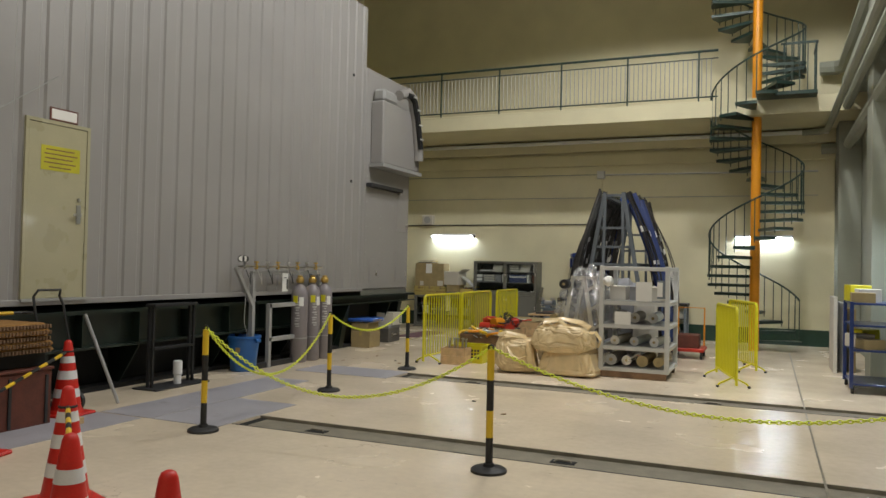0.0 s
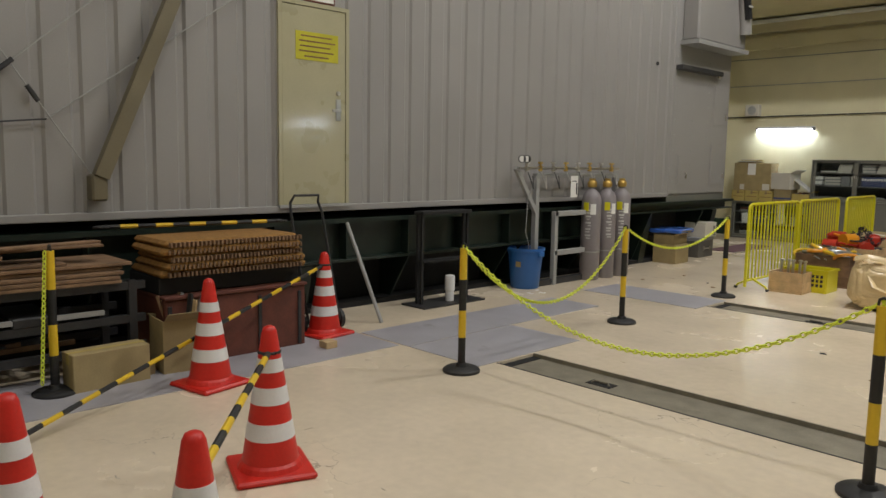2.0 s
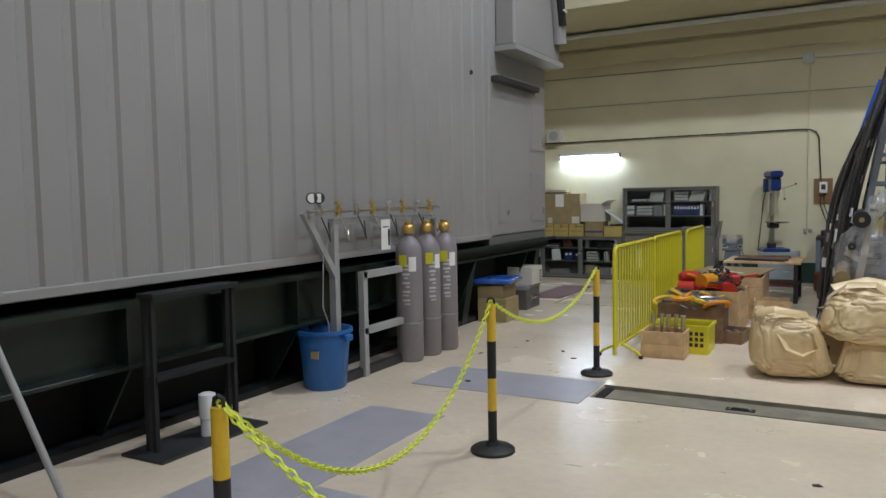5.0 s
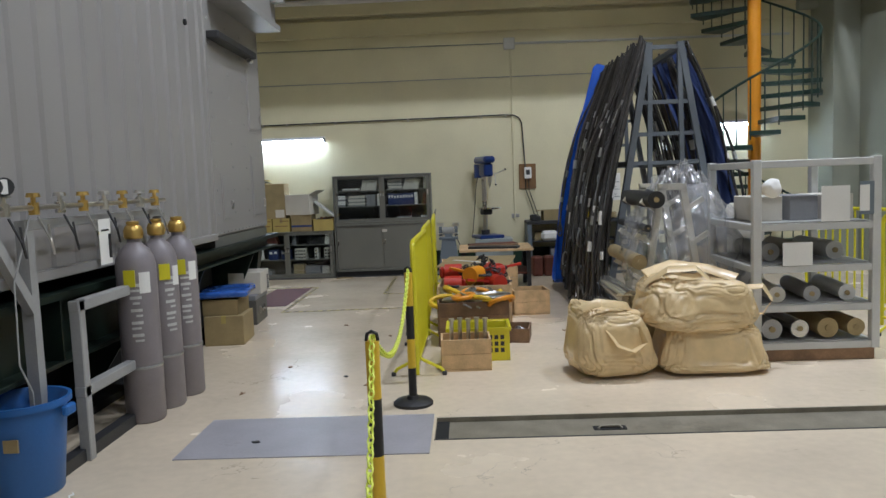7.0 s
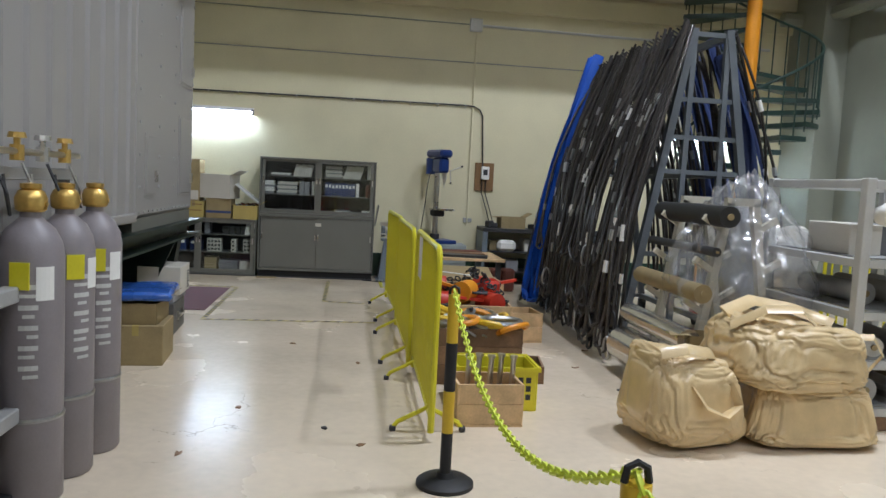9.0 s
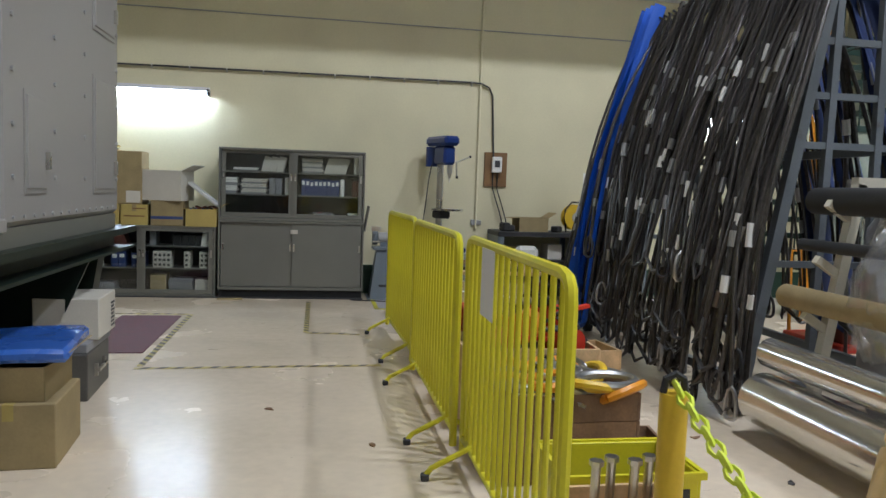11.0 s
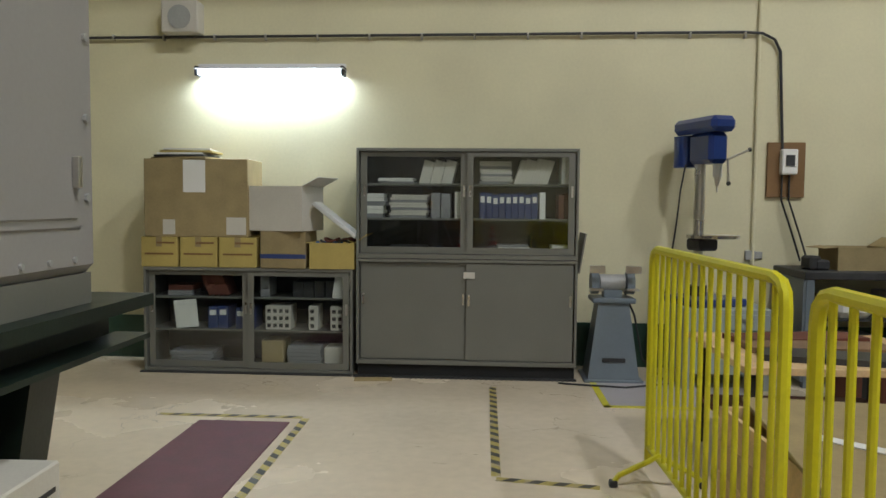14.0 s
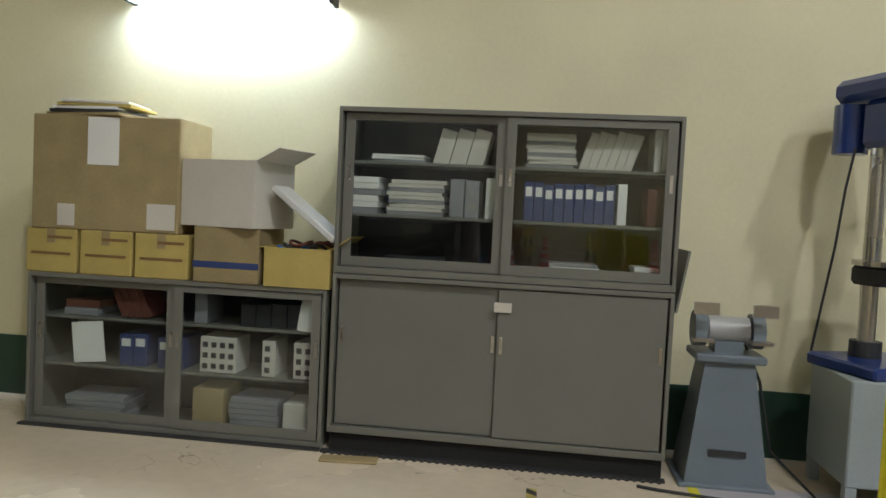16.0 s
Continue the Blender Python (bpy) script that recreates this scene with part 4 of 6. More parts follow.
# boxes under the beam
carton("carton", (-6.17, 11.9, 0), (0.42, 0.5, 0.32), 4, M_CARD, "brown cardboard box with an open flap", group="cartons by the beam")
carton("carton", (-6.2, 11.92, 0.32), (0.38, 0.46, 0.17), 2, M_CARD, "open brown cardboard box under blue film", True, group="cartons by the beam")
bm = bmesh.new()
box(bm, (-0.27, -0.32, 0), (0.27, 0.32, 0.07), 0.02)
bmesh.ops.subdivide_edges(bm, edges=bm.edges, cuts=3, use_grid_fill=True)
for v in bm.verts:
    v.co += noise.noise_vector(v.co * 7) * 0.014
solo("film_pack", bm, M_BLUEW, "blue plastic film pack lying on a carton", "film pack", (-6.2, 11.95, 0.515), 8, smooth=True)
steel_case = carton("steel_case", (-6.4, 13.1, 0), (0.52, 0.6, 0.3), 3, M_CASE, "dull dark grey steel case on the floor", group="cartons by the beam", tape=False)
part("handle", boxes(((0.26, -0.12, 0.12), (0.28, -0.1, 0.2)), ((0.26, 0.1, 0.12), (0.28, 0.12, 0.2)), ((0.28, -0.12, 0.15), (0.295, 0.12, 0.17))), M_CHROME, steel_case, "bright bow handle")
bx = carton("carton", (-6.4, 13.12, 0.3), (0.52, 0.58, 0.06), 1, M_GREY, "dark flat tray on a carton", group="cartons by the beam", tape=False)
bx = carton("carton", (-6.31, 13.2, 0.36), (0.4, 0.46, 0.27), 2, M_CARDW, "white cardboard box with printed marks", group="cartons by the beam", tape=False)
bm = bmesh.new()
for k in range(7):
    box(bm, (0.2, 0.1, 0.03 + k * 0.026), (0.202, 0.2 - 0.02 * (k % 2), 0.045 + k * 0.026))
part("print", bm, M_DARK, bx, "black printed marks")

# ---- cabinets on the end wall ----
CF, CB = 17.29, 17.74


def cabinet(name, x0, x1, z0, z1, glass, shelves, label, plinth=0.0):
    """A steel cabinet with two sliding doors, glazed or plain."""
    t = thing(name, label, "cabinet", (x0, CF, z0))
    w, h, d, e = x1 - x0, z1 - z0, CB - CF, 0.02
    if plinth:
        part("plinth", boxes(((0.01, 0.03, 0), (w - 0.01, d, plinth))), M_VOID, t, "black recessed plinth")
    part("side_panel", boxes(((0, 0, plinth), (e, d, h)), bev=0.002), M_CAB, t)
    part("side_panel", boxes(((w - e, 0, plinth), (w, d, h)), bev=0.002), M_CAB, t)
    part("top", boxes(((e, 0, h - 0.025), (w - e, d, h)), bev=0.002), M_CAB, t)
    part("bottom", boxes(((e, 0, plinth), (w - e, d, plinth + 0.035)), bev=0.002), M_CAB, t)
    # back panel coloured darker than the cabinet's other panels
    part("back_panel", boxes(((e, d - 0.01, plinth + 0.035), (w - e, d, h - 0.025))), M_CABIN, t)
    for s in shelves:
        part("shelf", boxes(((e, 0.07, s - z0), (w - e, d - 0.01, s - z0 + 0.015))), M_CAB, t)
    half = w / 2 + 0.03
    for k, (a, y) in enumerate(((0.03, 0.035), (w - 0.03 - half + 0.06, 0.012))):
        b = a + half - 0.06
        lo_z, hi_z = plinth + 0.04, h - 0.03
        if glass:
            dr = part("sliding_door", boxes(((a, y, lo_z), (a + 0.05, y + 0.015, hi_z)), ((b - 0.05, y, lo_z), (b, y + 0.015, hi_z)), ((a + 0.05, y, lo_z), (b - 0.05, y + 0.015, lo_z + 0.05)), ((a + 0.05, y, hi_z - 0.035), (b - 0.05, y + 0.015, hi_z))), M_CAB, t)
            g = part("pane", boxes(((a + 0.05, y + 0.006, lo_z + 0.05), (b - 0.05, y + 0.009, hi_z - 0.035))), M_GLASS, dr, "clear glass pane")
            g.visible_shadow = False
        else:
            dr = part("sliding_door", boxes(((a, y, lo_z), (b, y + 0.015, hi_z)), bev=0.003), M_CAB, t)
        hx = b - 0.035 if k == 0 else a + 0.015
        for hx in ((a + 0.015, b - 0.03) if not glass else (a + 0.018, b - 0.03)):
            part("pull", boxes(((hx, y - 0.003, (lo_z + hi_z) / 2 + 0.05), (hx + 0.016, y, (lo_z + hi_z) / 2 + 0.14))), M_CHROME, dr, "small bright recessed pull")
    return t


lower = cabinet("steel_cabinet", -5.91, -4.15, 0.0, 0.95, False, (0.5,), "grey green steel cabinet with plain sliding doors", 0.1)
part("label_plate", boxes(((0.86, -0.002, 0.8), (0.95, 0.002, 0.85))), M_CARDW, lower)
upper = cabinet("glazed_cabinet", -5.91, -4.15, 0.955, 1.83, True, (1.26, 1.54), "grey green glazed cabinet stacked on another, full of files")
low = cabinet("glazed_cabinet", -7.66, -5.94, 0.0, 0.86, True, (0.33, 0.6), "low grey glazed cabinet with files and boxes")
part("floor_strip", boxes(((-0.02, -0.04, 0.0), (1.72, 0.0, 0.012))), M_DARK, low)

st2 = part("floor_strip", boxes(((-0.02, -0.045, 0.0), (1.76, -0.005, 0.014))), M_DARK, lower, "dark toothed rubber strip")
tooth = mesh_of(boxes(((-0.009, -0.06, 0.0), (0.009, -0.045, 0.01))), "tooth", M_DARK)
for k in range(44):
    ob = new("tooth", tooth)
    ob.parent, ob.location = st2, (0.01 + k * 0.04, 0, 0)


def row_of(name, label, x, z, n, w, h, dpt, material, lean=0.0, jitter=0.01, group="", y=None):
    """Upright books or files on a shelf."""
    for k in range(n):
        hh = h + random.uniform(-jitter, jitter)
        ob = solo(name, boxes(((0, 0, 0), (w * 0.94, dpt, hh)), bev=0.003), material, label, "file", (x + k * w, (CF + 0.1 if y is None else y), z + 0.001), ry=lean, group=group)
        if material is M_NAVY:
            part("spine_label", boxes(((w * 0.15, -0.001, hh * 0.62), (w * 0.78, 0.0, hh * 0.86))), M_PAPER, ob, "white spine label")


def pile(label, x, z, n, w, d, t, material, group="", y=None):
    """Flat magazines or papers in a pile."""
    for k in range(n):
        solo("magazine", boxes(((-w / 2, 0, 0), (w / 2, d, t * 0.92)), bev=0.001), material if k % 3 else M_GREY, label, "magazine", (x + random.uniform(-0.012, 0.012), (CF + 0.1 if y is None else y), z + 0.001 + k * t), random.uniform(-3, 3), group=group)


B = "navy ring binder with a white label on a shelf"
row_of("binder", B, -4.93, 1.275, 9, 0.052, 0.2, 0.25, M_NAVY, group="navy binders")
row_of("binder", "white ring binder on a shelf", -4.45, 1.275, 1, 0.05, 0.22, 0.25, M_PAPER)
row_of("binder", "dark red binder on a shelf", -4.3, 1.275, 2, 0.05, 0.2, 0.25, M_RUST)
pile("magazine in a flat pile on a shelf", -5.5, 1.275, 9, 0.3, 0.24, 0.021, M_CARDW, "magazines on the left shelf")
pile("white rolled paper in a pile", -5.78, 1.275, 6, 0.16, 0.2, 0.033, M_PAPER, "papers on a shelf")
row_of("file_box", "grey file box on a shelf", -5.32, 1.275, 2, 0.08, 0.2, 0.25, M_GREY)
row_of("file_box", "white file box behind the glass", -5.13, 1.275, 1, 0.07, 0.22, 0.25, M_PAPER)
pile("magazine in a flat pile on a shelf", -5.6, 1.555, 3, 0.28, 0.24, 0.014, M_PAPER, "papers on a shelf")
row_of("folder", "pale card folder leaning on a shelf", -5.42, 1.555, 3, 0.09, 0.19, 0.22, M_CARDW, 14)
pile("magazine in a flat pile on a shelf", -4.8, 1.555, 9, 0.25, 0.24, 0.02, M_CARDW, "magazines on a shelf")
row_of("magazine_file", "leaning magazine on a shelf", -4.66, 1.555, 6, 0.045, 0.21, 0.24, M_CARDW, 18, group="leaning magazines")
row_of("folder", "pale folder on a shelf", -4.28, 1.555, 2, 0.04, 0.22, 0.24, M_PAPER)
pile("white papers at the bottom of the cabinet", -4.66, 0.992, 4, 0.25, 0.22, 0.018, M_PAPER, "papers on a shelf")
pile("dark red folder at the bottom of the cabinet", -4.92, 0.992, 2, 0.2, 0.22, 0.02, M_RUST)
pile("dark box at the bottom of the cabinet", -5.5, 0.992, 2, 0.3, 0.24, 0.03, M_DARK)
pile("white papers at the bottom of the cabinet", -4.28, 0.992, 3, 0.13, 0.2, 0.025, M_PAPER)
# in the low cabinet
row_of("binder", B, -7.16, 0.346, 2, 0.085, 0.18, 0.24, M_NAVY, group="navy binders")
row_of("binder", B, -6.93, 0.346, 2, 0.08, 0.18, 0.24, M_NAVY, group="navy binders")
solo("loose_sheet", boxes(((0, 0, 0), (0.19, 0.004, 0.23))), M_PAPER, "white sheet leaning inside the glass", "paper", (-7.42, CF + 0.08, 0.346), ry=-6)
row_of("folder", "dark folder leaning on a shelf", -7.15, 0.616, 4, 0.045, 0.19, 0.22, M_RUST, -22, group="dark folders")
pile("dark box file on a shelf", -7.4, 0.616, 2, 0.2, 0.22, 0.045, M_RUST)
for x, w in ((-6.68, 0.21), (-6.32, 0.075), (-6.14, 0.1)):
    ob = solo("slotted_box", boxes(((0, 0, 0), (w, 0.2, 0.2)), bev=0.003), M_CARDW, "pale slotted component box on a shelf", "box", (x, CF + 0.1, 0.346), group="slotted boxes")
    bm = bmesh.new()
    for k in range(max(1, int(w / 0.05))):
        for j in range(3):
            box(bm, (0.015 + k * 0.05, -0.001, 0.02 + j * 0.06), (0.045 + k * 0.05, 0.0005, 0.05 + j * 0.06))
    part("slots", bm, M_DARK, ob)
row_of("file_box", "dark file box on a shelf", -6.45, 0.616, 4, 0.09, 0.13, 0.22, M_DARK)
row_of("file_box", "grey file box on a shelf", -6.72, 0.616, 1, 0.08, 0.2, 0.22, M_GREY)
solo("loose_sheet", boxes(((0, 0, 0), (0.13, 0.004, 0.2))), M_PAPER, "white sheet hanging behind the glass", "paper", (-6.12, CF + 0.075, 0.62), ry=8)
carton("carton", (-6.62, 17.5, 0.036), (0.18, 0.25, 0.22), 0, M_CARD, "brown box in the low cabinet", tape=False)
pile("dark magazine in the low cabinet", -6.36, 0.036, 6, 0.28, 0.24, 0.03, M_GREY, "magazines in the low cabinet")
carton("carton", (-6.1, 17.5, 0.036), (0.18, 0.22, 0.17), 0, M_CARDW, "pale box in the low cabinet", tape=False)
pile("grey papers in the low cabinet", -7.3, 0.036, 4, 0.35, 0.25, 0.03, M_GREY, "papers in the low cabinet")
# cartons on the low cabinet
for k, x in enumerate((-7.52, -7.2, -6.88)):
    b = carton("carton", (x, 17.47, 0.861), (0.305, 0.36, 0.245), 1.5 * (k - 1), M_CARDY, "yellow printed cardboard box on the cabinet", group="yellow cartons")
    part("print", boxes(((-0.02, -0.183, 0.19), (0.13, -0.181, 0.205)), ((-0.12, -0.183, 0.1), (0.12, -0.181, 0.115))), M_BROWN, b, "brown printed lines")
b = carton("carton", (-6.5, 17.47, 0.861), (0.37, 0.38, 0.3), -1, M_CARD, "tan cardboard box with a blue stripe", tape=False)
part("stripe", boxes(((-0.187, -0.192, 0.08), (0.187, -0.1895, 0.115))), M_NAVY, b)
b = carton("carton", (-6.11, 17.47, 0.861), (0.36, 0.38, 0.21), 1, M_CARDY, "open brown box of cable odds and ends", True)
big = carton("carton", (-7.22, 17.5, 1.107), (0.85, 0.42, 0.63), 1, M_CARD, "very large brown cardboard box on other boxes", tape=False)
part("paper", boxes(((-0.1, -0.214, 0.36), (0.08, -0.211, 0.62))), M_PAPER, big, "white sheet stuck on the box")
part("paper", boxes(((-0.27, -0.214, 0.02), (-0.17, -0.211, 0.14))), M_CARDW, big)
part("paper", boxes(((0.25, -0.214, 0.02), (0.41, -0.211, 0.16))), M_CARDW, big)
carton("carton", (-6.53, 17.47, 1.163), (0.5, 0.38, 0.36), -14, M_CARDW, "pale open cardboard box tilted on another", True)
for k in range(5):
    solo("flat_card", boxes(((-0.22 + 0.02 * k, -0.16, 0), (0.26 - 0.03 * (k % 3), 0.16, 0.016)), bev=0.002), (M_CARD, M_DARK, M_PAPER, M_CARDY, M_CARDW)[k], "flat card sheet on the big box", "card", (-7.36, 17.46, 1.738 + k * 0.017), 4 * (k - 2), group="flat cards")
bm = boxes(((-0.22, -0.12, 0), (0.22, 0.12, 0.035)), bev=0.006)
solo("keyboard_tray", bm, M_RACK, "pale grey plastic panel leaning on boxes", "panel", (-6.1, 17.42, 1.24), ry=38)
for k in range(6):
    bm = bmesh.new()
    r = 0.04 + 0.01 * (k % 3)
    tube(bm, [(r * math.cos(a), r * math.sin(a), 0.012 * math.sin(2 * a + k)) for a in [j * 0.52 for j in range(13)]], 0.009)
    solo("cable_coil", bm, (M_BLUE, M_DARK, M_RUST)[k % 3], "small coiled cable in the open box", "cable", (-6.22 + 0.045 * k, 17.42, 1.06 + 0.016 * (k % 3)), group="cable coils", smooth=True)
solo("thin_board", boxes(((0, 0, 0), (0.012, 0.36, 0.32))), M_CAB, "thin grey board beside the cabinet", "board", (-4.14, 17.33, 0.85), ry=9)
carton("carton", (-5.75, 17.16, 0.0), (0.3, 0.1, 0.012), 6, M_CARD, "flat piece of brown card on the floor", tape=False)

# ---- bench grinder ----
t = thing("bench_grinder", "blue grey pedestal bench grinder", "grinder", (-3.86, 17.42, 0))
bm = bmesh.new()
for (w0, d0, z0), (w1, d1, z1) in ((((0.2), (0.17), 0.02), (0.12, 0.11, 0.62)),):
    lo = [bm.verts.new((sx * w0, sy * d0, z0)) for sx, sy in ((-1, -1), (1, -1), (1, 1), (-1, 1))]
    hi = [bm.verts.new((sx * w1, sy * d1, z1)) for sx, sy in ((-1, -1), (1, -1), (1, 1), (-1, 1))]
    for k in range(4):
        bm.faces.new((lo[k], lo[(k + 1) % 4], hi[(k + 1) % 4], hi[k]))
    bm.faces.new(lo), bm.faces.new(hi)
ped = part("pedestal", bm, M_GRIND, t)
part("maker_plate", boxes(((-0.09, -0.166, 0.16), (0.09, -0.158, 0.19))), M_DARK, ped)
part("foot", boxes(((-0.23, -0.2, 0), (0.23, 0.2, 0.02)), bev=0.004), M_GRIND, t)
part("tray", boxes(((-0.17, -0.14, 0.62), (0.17, 0.14, 0.66)), bev=0.008), M_GRIND, t)
bm = bmesh.new()
rod(bm, (-0.1, 0, 0.77), (0.1, 0, 0.77), 0.07, seg=20)
part("motor", bm, M_STEEL, t, "round grey motor", True)
part("motor_foot", boxes(((-0.07, -0.07, 0.66), (0.07, 0.07, 0.72))), M_GRIND, t)
for s in (-1, 1):
    bm = bmesh.new()
    rod(bm, (s * 0.11, 0, 0.77), (s * 0.17, 0, 0.77), 0.09, seg=20)
    w = part("wheel_guard", bm, M_GRIND, t, "", True)
    part("eye_shield", boxes(((s * 0.14 - 0.06, -0.16, 0.86), (s * 0.14 + 0.06, -0.15, 0.92))), M_CHROME, w)
    part("tool_rest", boxes(((s * 0.14 - 0.05, -0.15, 0.72), (s * 0.14 + 0.05, -0.08, 0.735))), M_CHROME, w)
bm = bmesh.new()
tube(bm, [(-3.75, 17.5, 0.7), (-3.66, 17.5, 0.5), (-3.6, 17.45, 0.15), (-3.45, 17.2, 0.01), (-3.8, 17.05, 0.01), (-4.2, 17.12, 0.01), (-4.3, 17.15, 0.01)], 0.008)
solo("power_cord", bm, M_BLACK, "black power cord on the floor", "cord", smooth=True)

# ---- drill press on its cabinet ----
t = thing("tool_cabinet", "pale blue grey steel tool cabinet with drawers", "cabinet", (-3.05, 17.32, 0))
part("body", boxes(((-0.33, -0.26, 0.12), (0.33, 0.26, 0.62)), bev=0.008), M_DESK, t)
for k in range(3):
    dw = part("drawer", boxes(((-0.02, -0.272, 0.2 + k * 0.13), (0.3, -0.26, 0.32 + k * 0.13)), bev=0.003), M_DESK, t)
    part("pull", boxes(((0.1, -0.29, 0.27 + k * 0.13), (0.18, -0.272, 0.285 + k * 0.13))), M_CHROME, dw)
for x in (-0.3, 0.3):
    for y in (-0.23, 0.23):
        part("leg", boxes(((x - 0.025, y - 0.025, 0), (x + 0.025, y + 0.025, 0.12))), M_DESK, t)
t = thing("drill_press", "dark blue bench drill press with a round table", "drill press", (-3.17, 17.38, 0.62), 20)
part("base", boxes(((-0.22, -0.26, 0), (0.24, 0.2, 0.06)), bev=0.012), M_DBLUE, t)
bm = bmesh.new()
rod(bm, (0, 0.05, 0.06), (0, 0.05, 1.25), 0.042, seg=20)
part("column", bm, M_CHROME, t, "bright steel column", True)
bm = bmesh.new()
rod(bm, (0, 0.05, 0.06), (0, 0.05, 0.14), 0.075, seg=20)
part("column_foot", bm, M_DARK, t)
bm = bmesh.new()
rod(bm, (0.06, -0.05, 0.52), (0.06, -0.05, 0.545), 0.2, seg=28)
tb = part("table", bm, M_CHROME, t, "round steel work table")
part("bracket", boxes(((-0.07, -0.08, 0.42), (0.1, 0.12, 0.52)), bev=0.02), M_DARK, tb)
part("head", boxes(((-0.07, -0.17, 1.1), (0.1, 0.12, 1.34)), bev=0.03), M_DBLUE, t)
part("belt_cover", boxes(((-0.1, -0.24, 1.34), (0.12, 0.3, 1.46)), bev=0.035), M_DBLUE, t, "long dark blue belt cover")
bm = bmesh.new()
rod(bm, (-0.03, 0.22, 1.08), (-0.03, 0.22, 1.33), 0.085, seg=20)
part("motor", bm, M_DBLUE, t, "", True)
bm = bmesh.new()
rod(bm, (0.05, -0.1, 1.12), (0.05, -0.1, 1.0), 0.035, seg=14)
rod(bm, (0.05, -0.1, 1.0), (0.05, -0.1, 0.93), 0.026, 0.012, seg=14)
rod(bm, (0.05, -0.1, 0.93), (0.05, -0.1, 0.88), 0.006)
part("chuck", bm, M_CHROME, t, "", True)
for a in (25, 145, 265):
    bm = bmesh.new()
    c, q = Vector((0.17, -0.06, 1.14)), Vector((0.2, -0.06 + 0.0, 1.14)) + Vector((0.19 * math.cos(radians(a)), 0, 0.19 * math.sin(radians(a))))
    rod(bm, c, q, 0.009)
    fh = part("feed_handle", bm, M_CHROME, t)
    bm = bmesh.new()
    bmesh.ops.create_uvsphere(bm, u_segments=10, v_segments=6, radius=0.018, matrix=Matrix.Translation(q))
    part("knob", bm, M_BLACK, fh, "", True)
bm = bmesh.new()
tube(bm, [(-0.1, 0.1, 1.1), (-0.14, 0.1, 0.9), (-0.16, 0.12, 0.6), (-0.2, 0.2, 0.0)], 0.007)
part("cord", bm, M_BLACK, t)

# switch board and outlet on the wall
t = thing("switch_board", "brown wooden board with a white switch box", "switch", (-2.37, WALL_Y, 1.7))
part("board", boxes(((-0.155, -0.03, -0.23), (0.155, 0, 0.23)), bev=0.004), M_BROWN, t)
sb = part("switch_box", boxes(((-0.06, -0.1, -0.04), (0.07, -0.03, 0.17)), bev=0.01), M_PAPER, t)
part("switch", boxes(((-0.03, -0.11, 0.03), (0.04, -0.1, 0.12))), M_DARK, sb)
for dx in (-0.04, 0.02):
    bm = bmesh.new()
    tube(bm, [(dx, -0.05, -0.04), (dx, -0.05, -0.25), (dx + 0.1, -0.06, -0.55), (dx + 0.16, -0.08, -0.76)], 0.008)
    part("cable", bm, M_BLACK, t)
solo("wall_outlet", boxes(((-2.68, WALL_Y - 0.03, 0.94), (-2.6, WALL_Y, 1.02)), ((-2.6, WALL_Y - 0.025, 0.95), (-2.54, WALL_Y, 1.01)), bev=0.004), M_STEEL, "small grey outlet pair on the riser pipe", "outlet")
t = solo("wall_notice", boxes(((-1.12, WALL_Y - 0.004, 1.2), (-0.66, WALL_Y, 1.7))), M_PAPER, "white notice sheet pinned to the wall", "notice")
bm = bmesh.new()
for k in range(9):
    box(bm, (-1.06, WALL_Y - 0.0055, 1.62 - k * 0.045), (-0.8 + 0.06 * (k % 3), WALL_Y - 0.004, 1.632 - k * 0.045))
part("writing", bm, M_GREY, t, "grey lines of small print")

# ---- work bench ----
t = thing("work_bench", "dark grey steel work bench with shelves", "work bench", (-1.4, 17.5, 0))
part("worktop", boxes(((-1.05, -0.32, 0.84), (1.0, 0.32, 0.9)), bev=0.006), M_DARK, t)
for x in (-1.0, 0.0, 0.95):
    for y in (-0.28, 0.28):
        part("leg", boxes(((x - 0.03, y - 0.03, 0), (x + 0.03, y + 0.03, 0.84))), M_GRIND, t)
for z in (0.2, 0.52):
    part("shelf", boxes(((-1.0, -0.28, z), (0.95, 0.28, z + 0.02))), M_DARK, t)
part("side_panel", boxes(((-1.05, -0.3, 0.05), (-1.03, 0.3, 0.84))), M_GRIND, t)
carton("carton", (-1.95, 17.5, 0.9), (0.4, 0.3, 0.18), 4, M_CARD, "open brown box on the work bench", True)
for k, (x, m) in enumerate(((-2.25, M_DARK), (-2.32, M_DARK), (-1.62, M_DARK), (-0.9, M_CARD), (-0.75, M_DARK))):
    solo("tool_block", boxes(((-0.05, -0.06, 0), (0.06, 0.06, 0.08 + 0.03 * (k % 2))), bev=0.015), m, "small dark tool lying on the bench", "tool", (x, 17.4, 0.9), 20 * k, group="bench tools")
t = thing("cable_drum", "yellow cable reel standing on the bench", "cable reel", (-1.35, 17.45, 0.9))
for y in (-0.09, 0.07):
    bm = bmesh.new()
    rod(bm, (0, y, 0.2), (0, y + 0.02, 0.2), 0.17, seg=28)
    part("flange", bm, M_PYEL, t, "", True)
bm = bmesh.new()
rod(bm, (0, -0.07, 0.2), (0, 0.07, 0.2), 0.13, seg=24)
part("cable", bm, M_BLACK, t)
bm = bmesh.new()
rod(bm, (0, -0.1, 0.2), (0, -0.09, 0.2), 0.07, seg=20)
part("hub", bm, M_CARDW, t)
bm = bmesh.new()
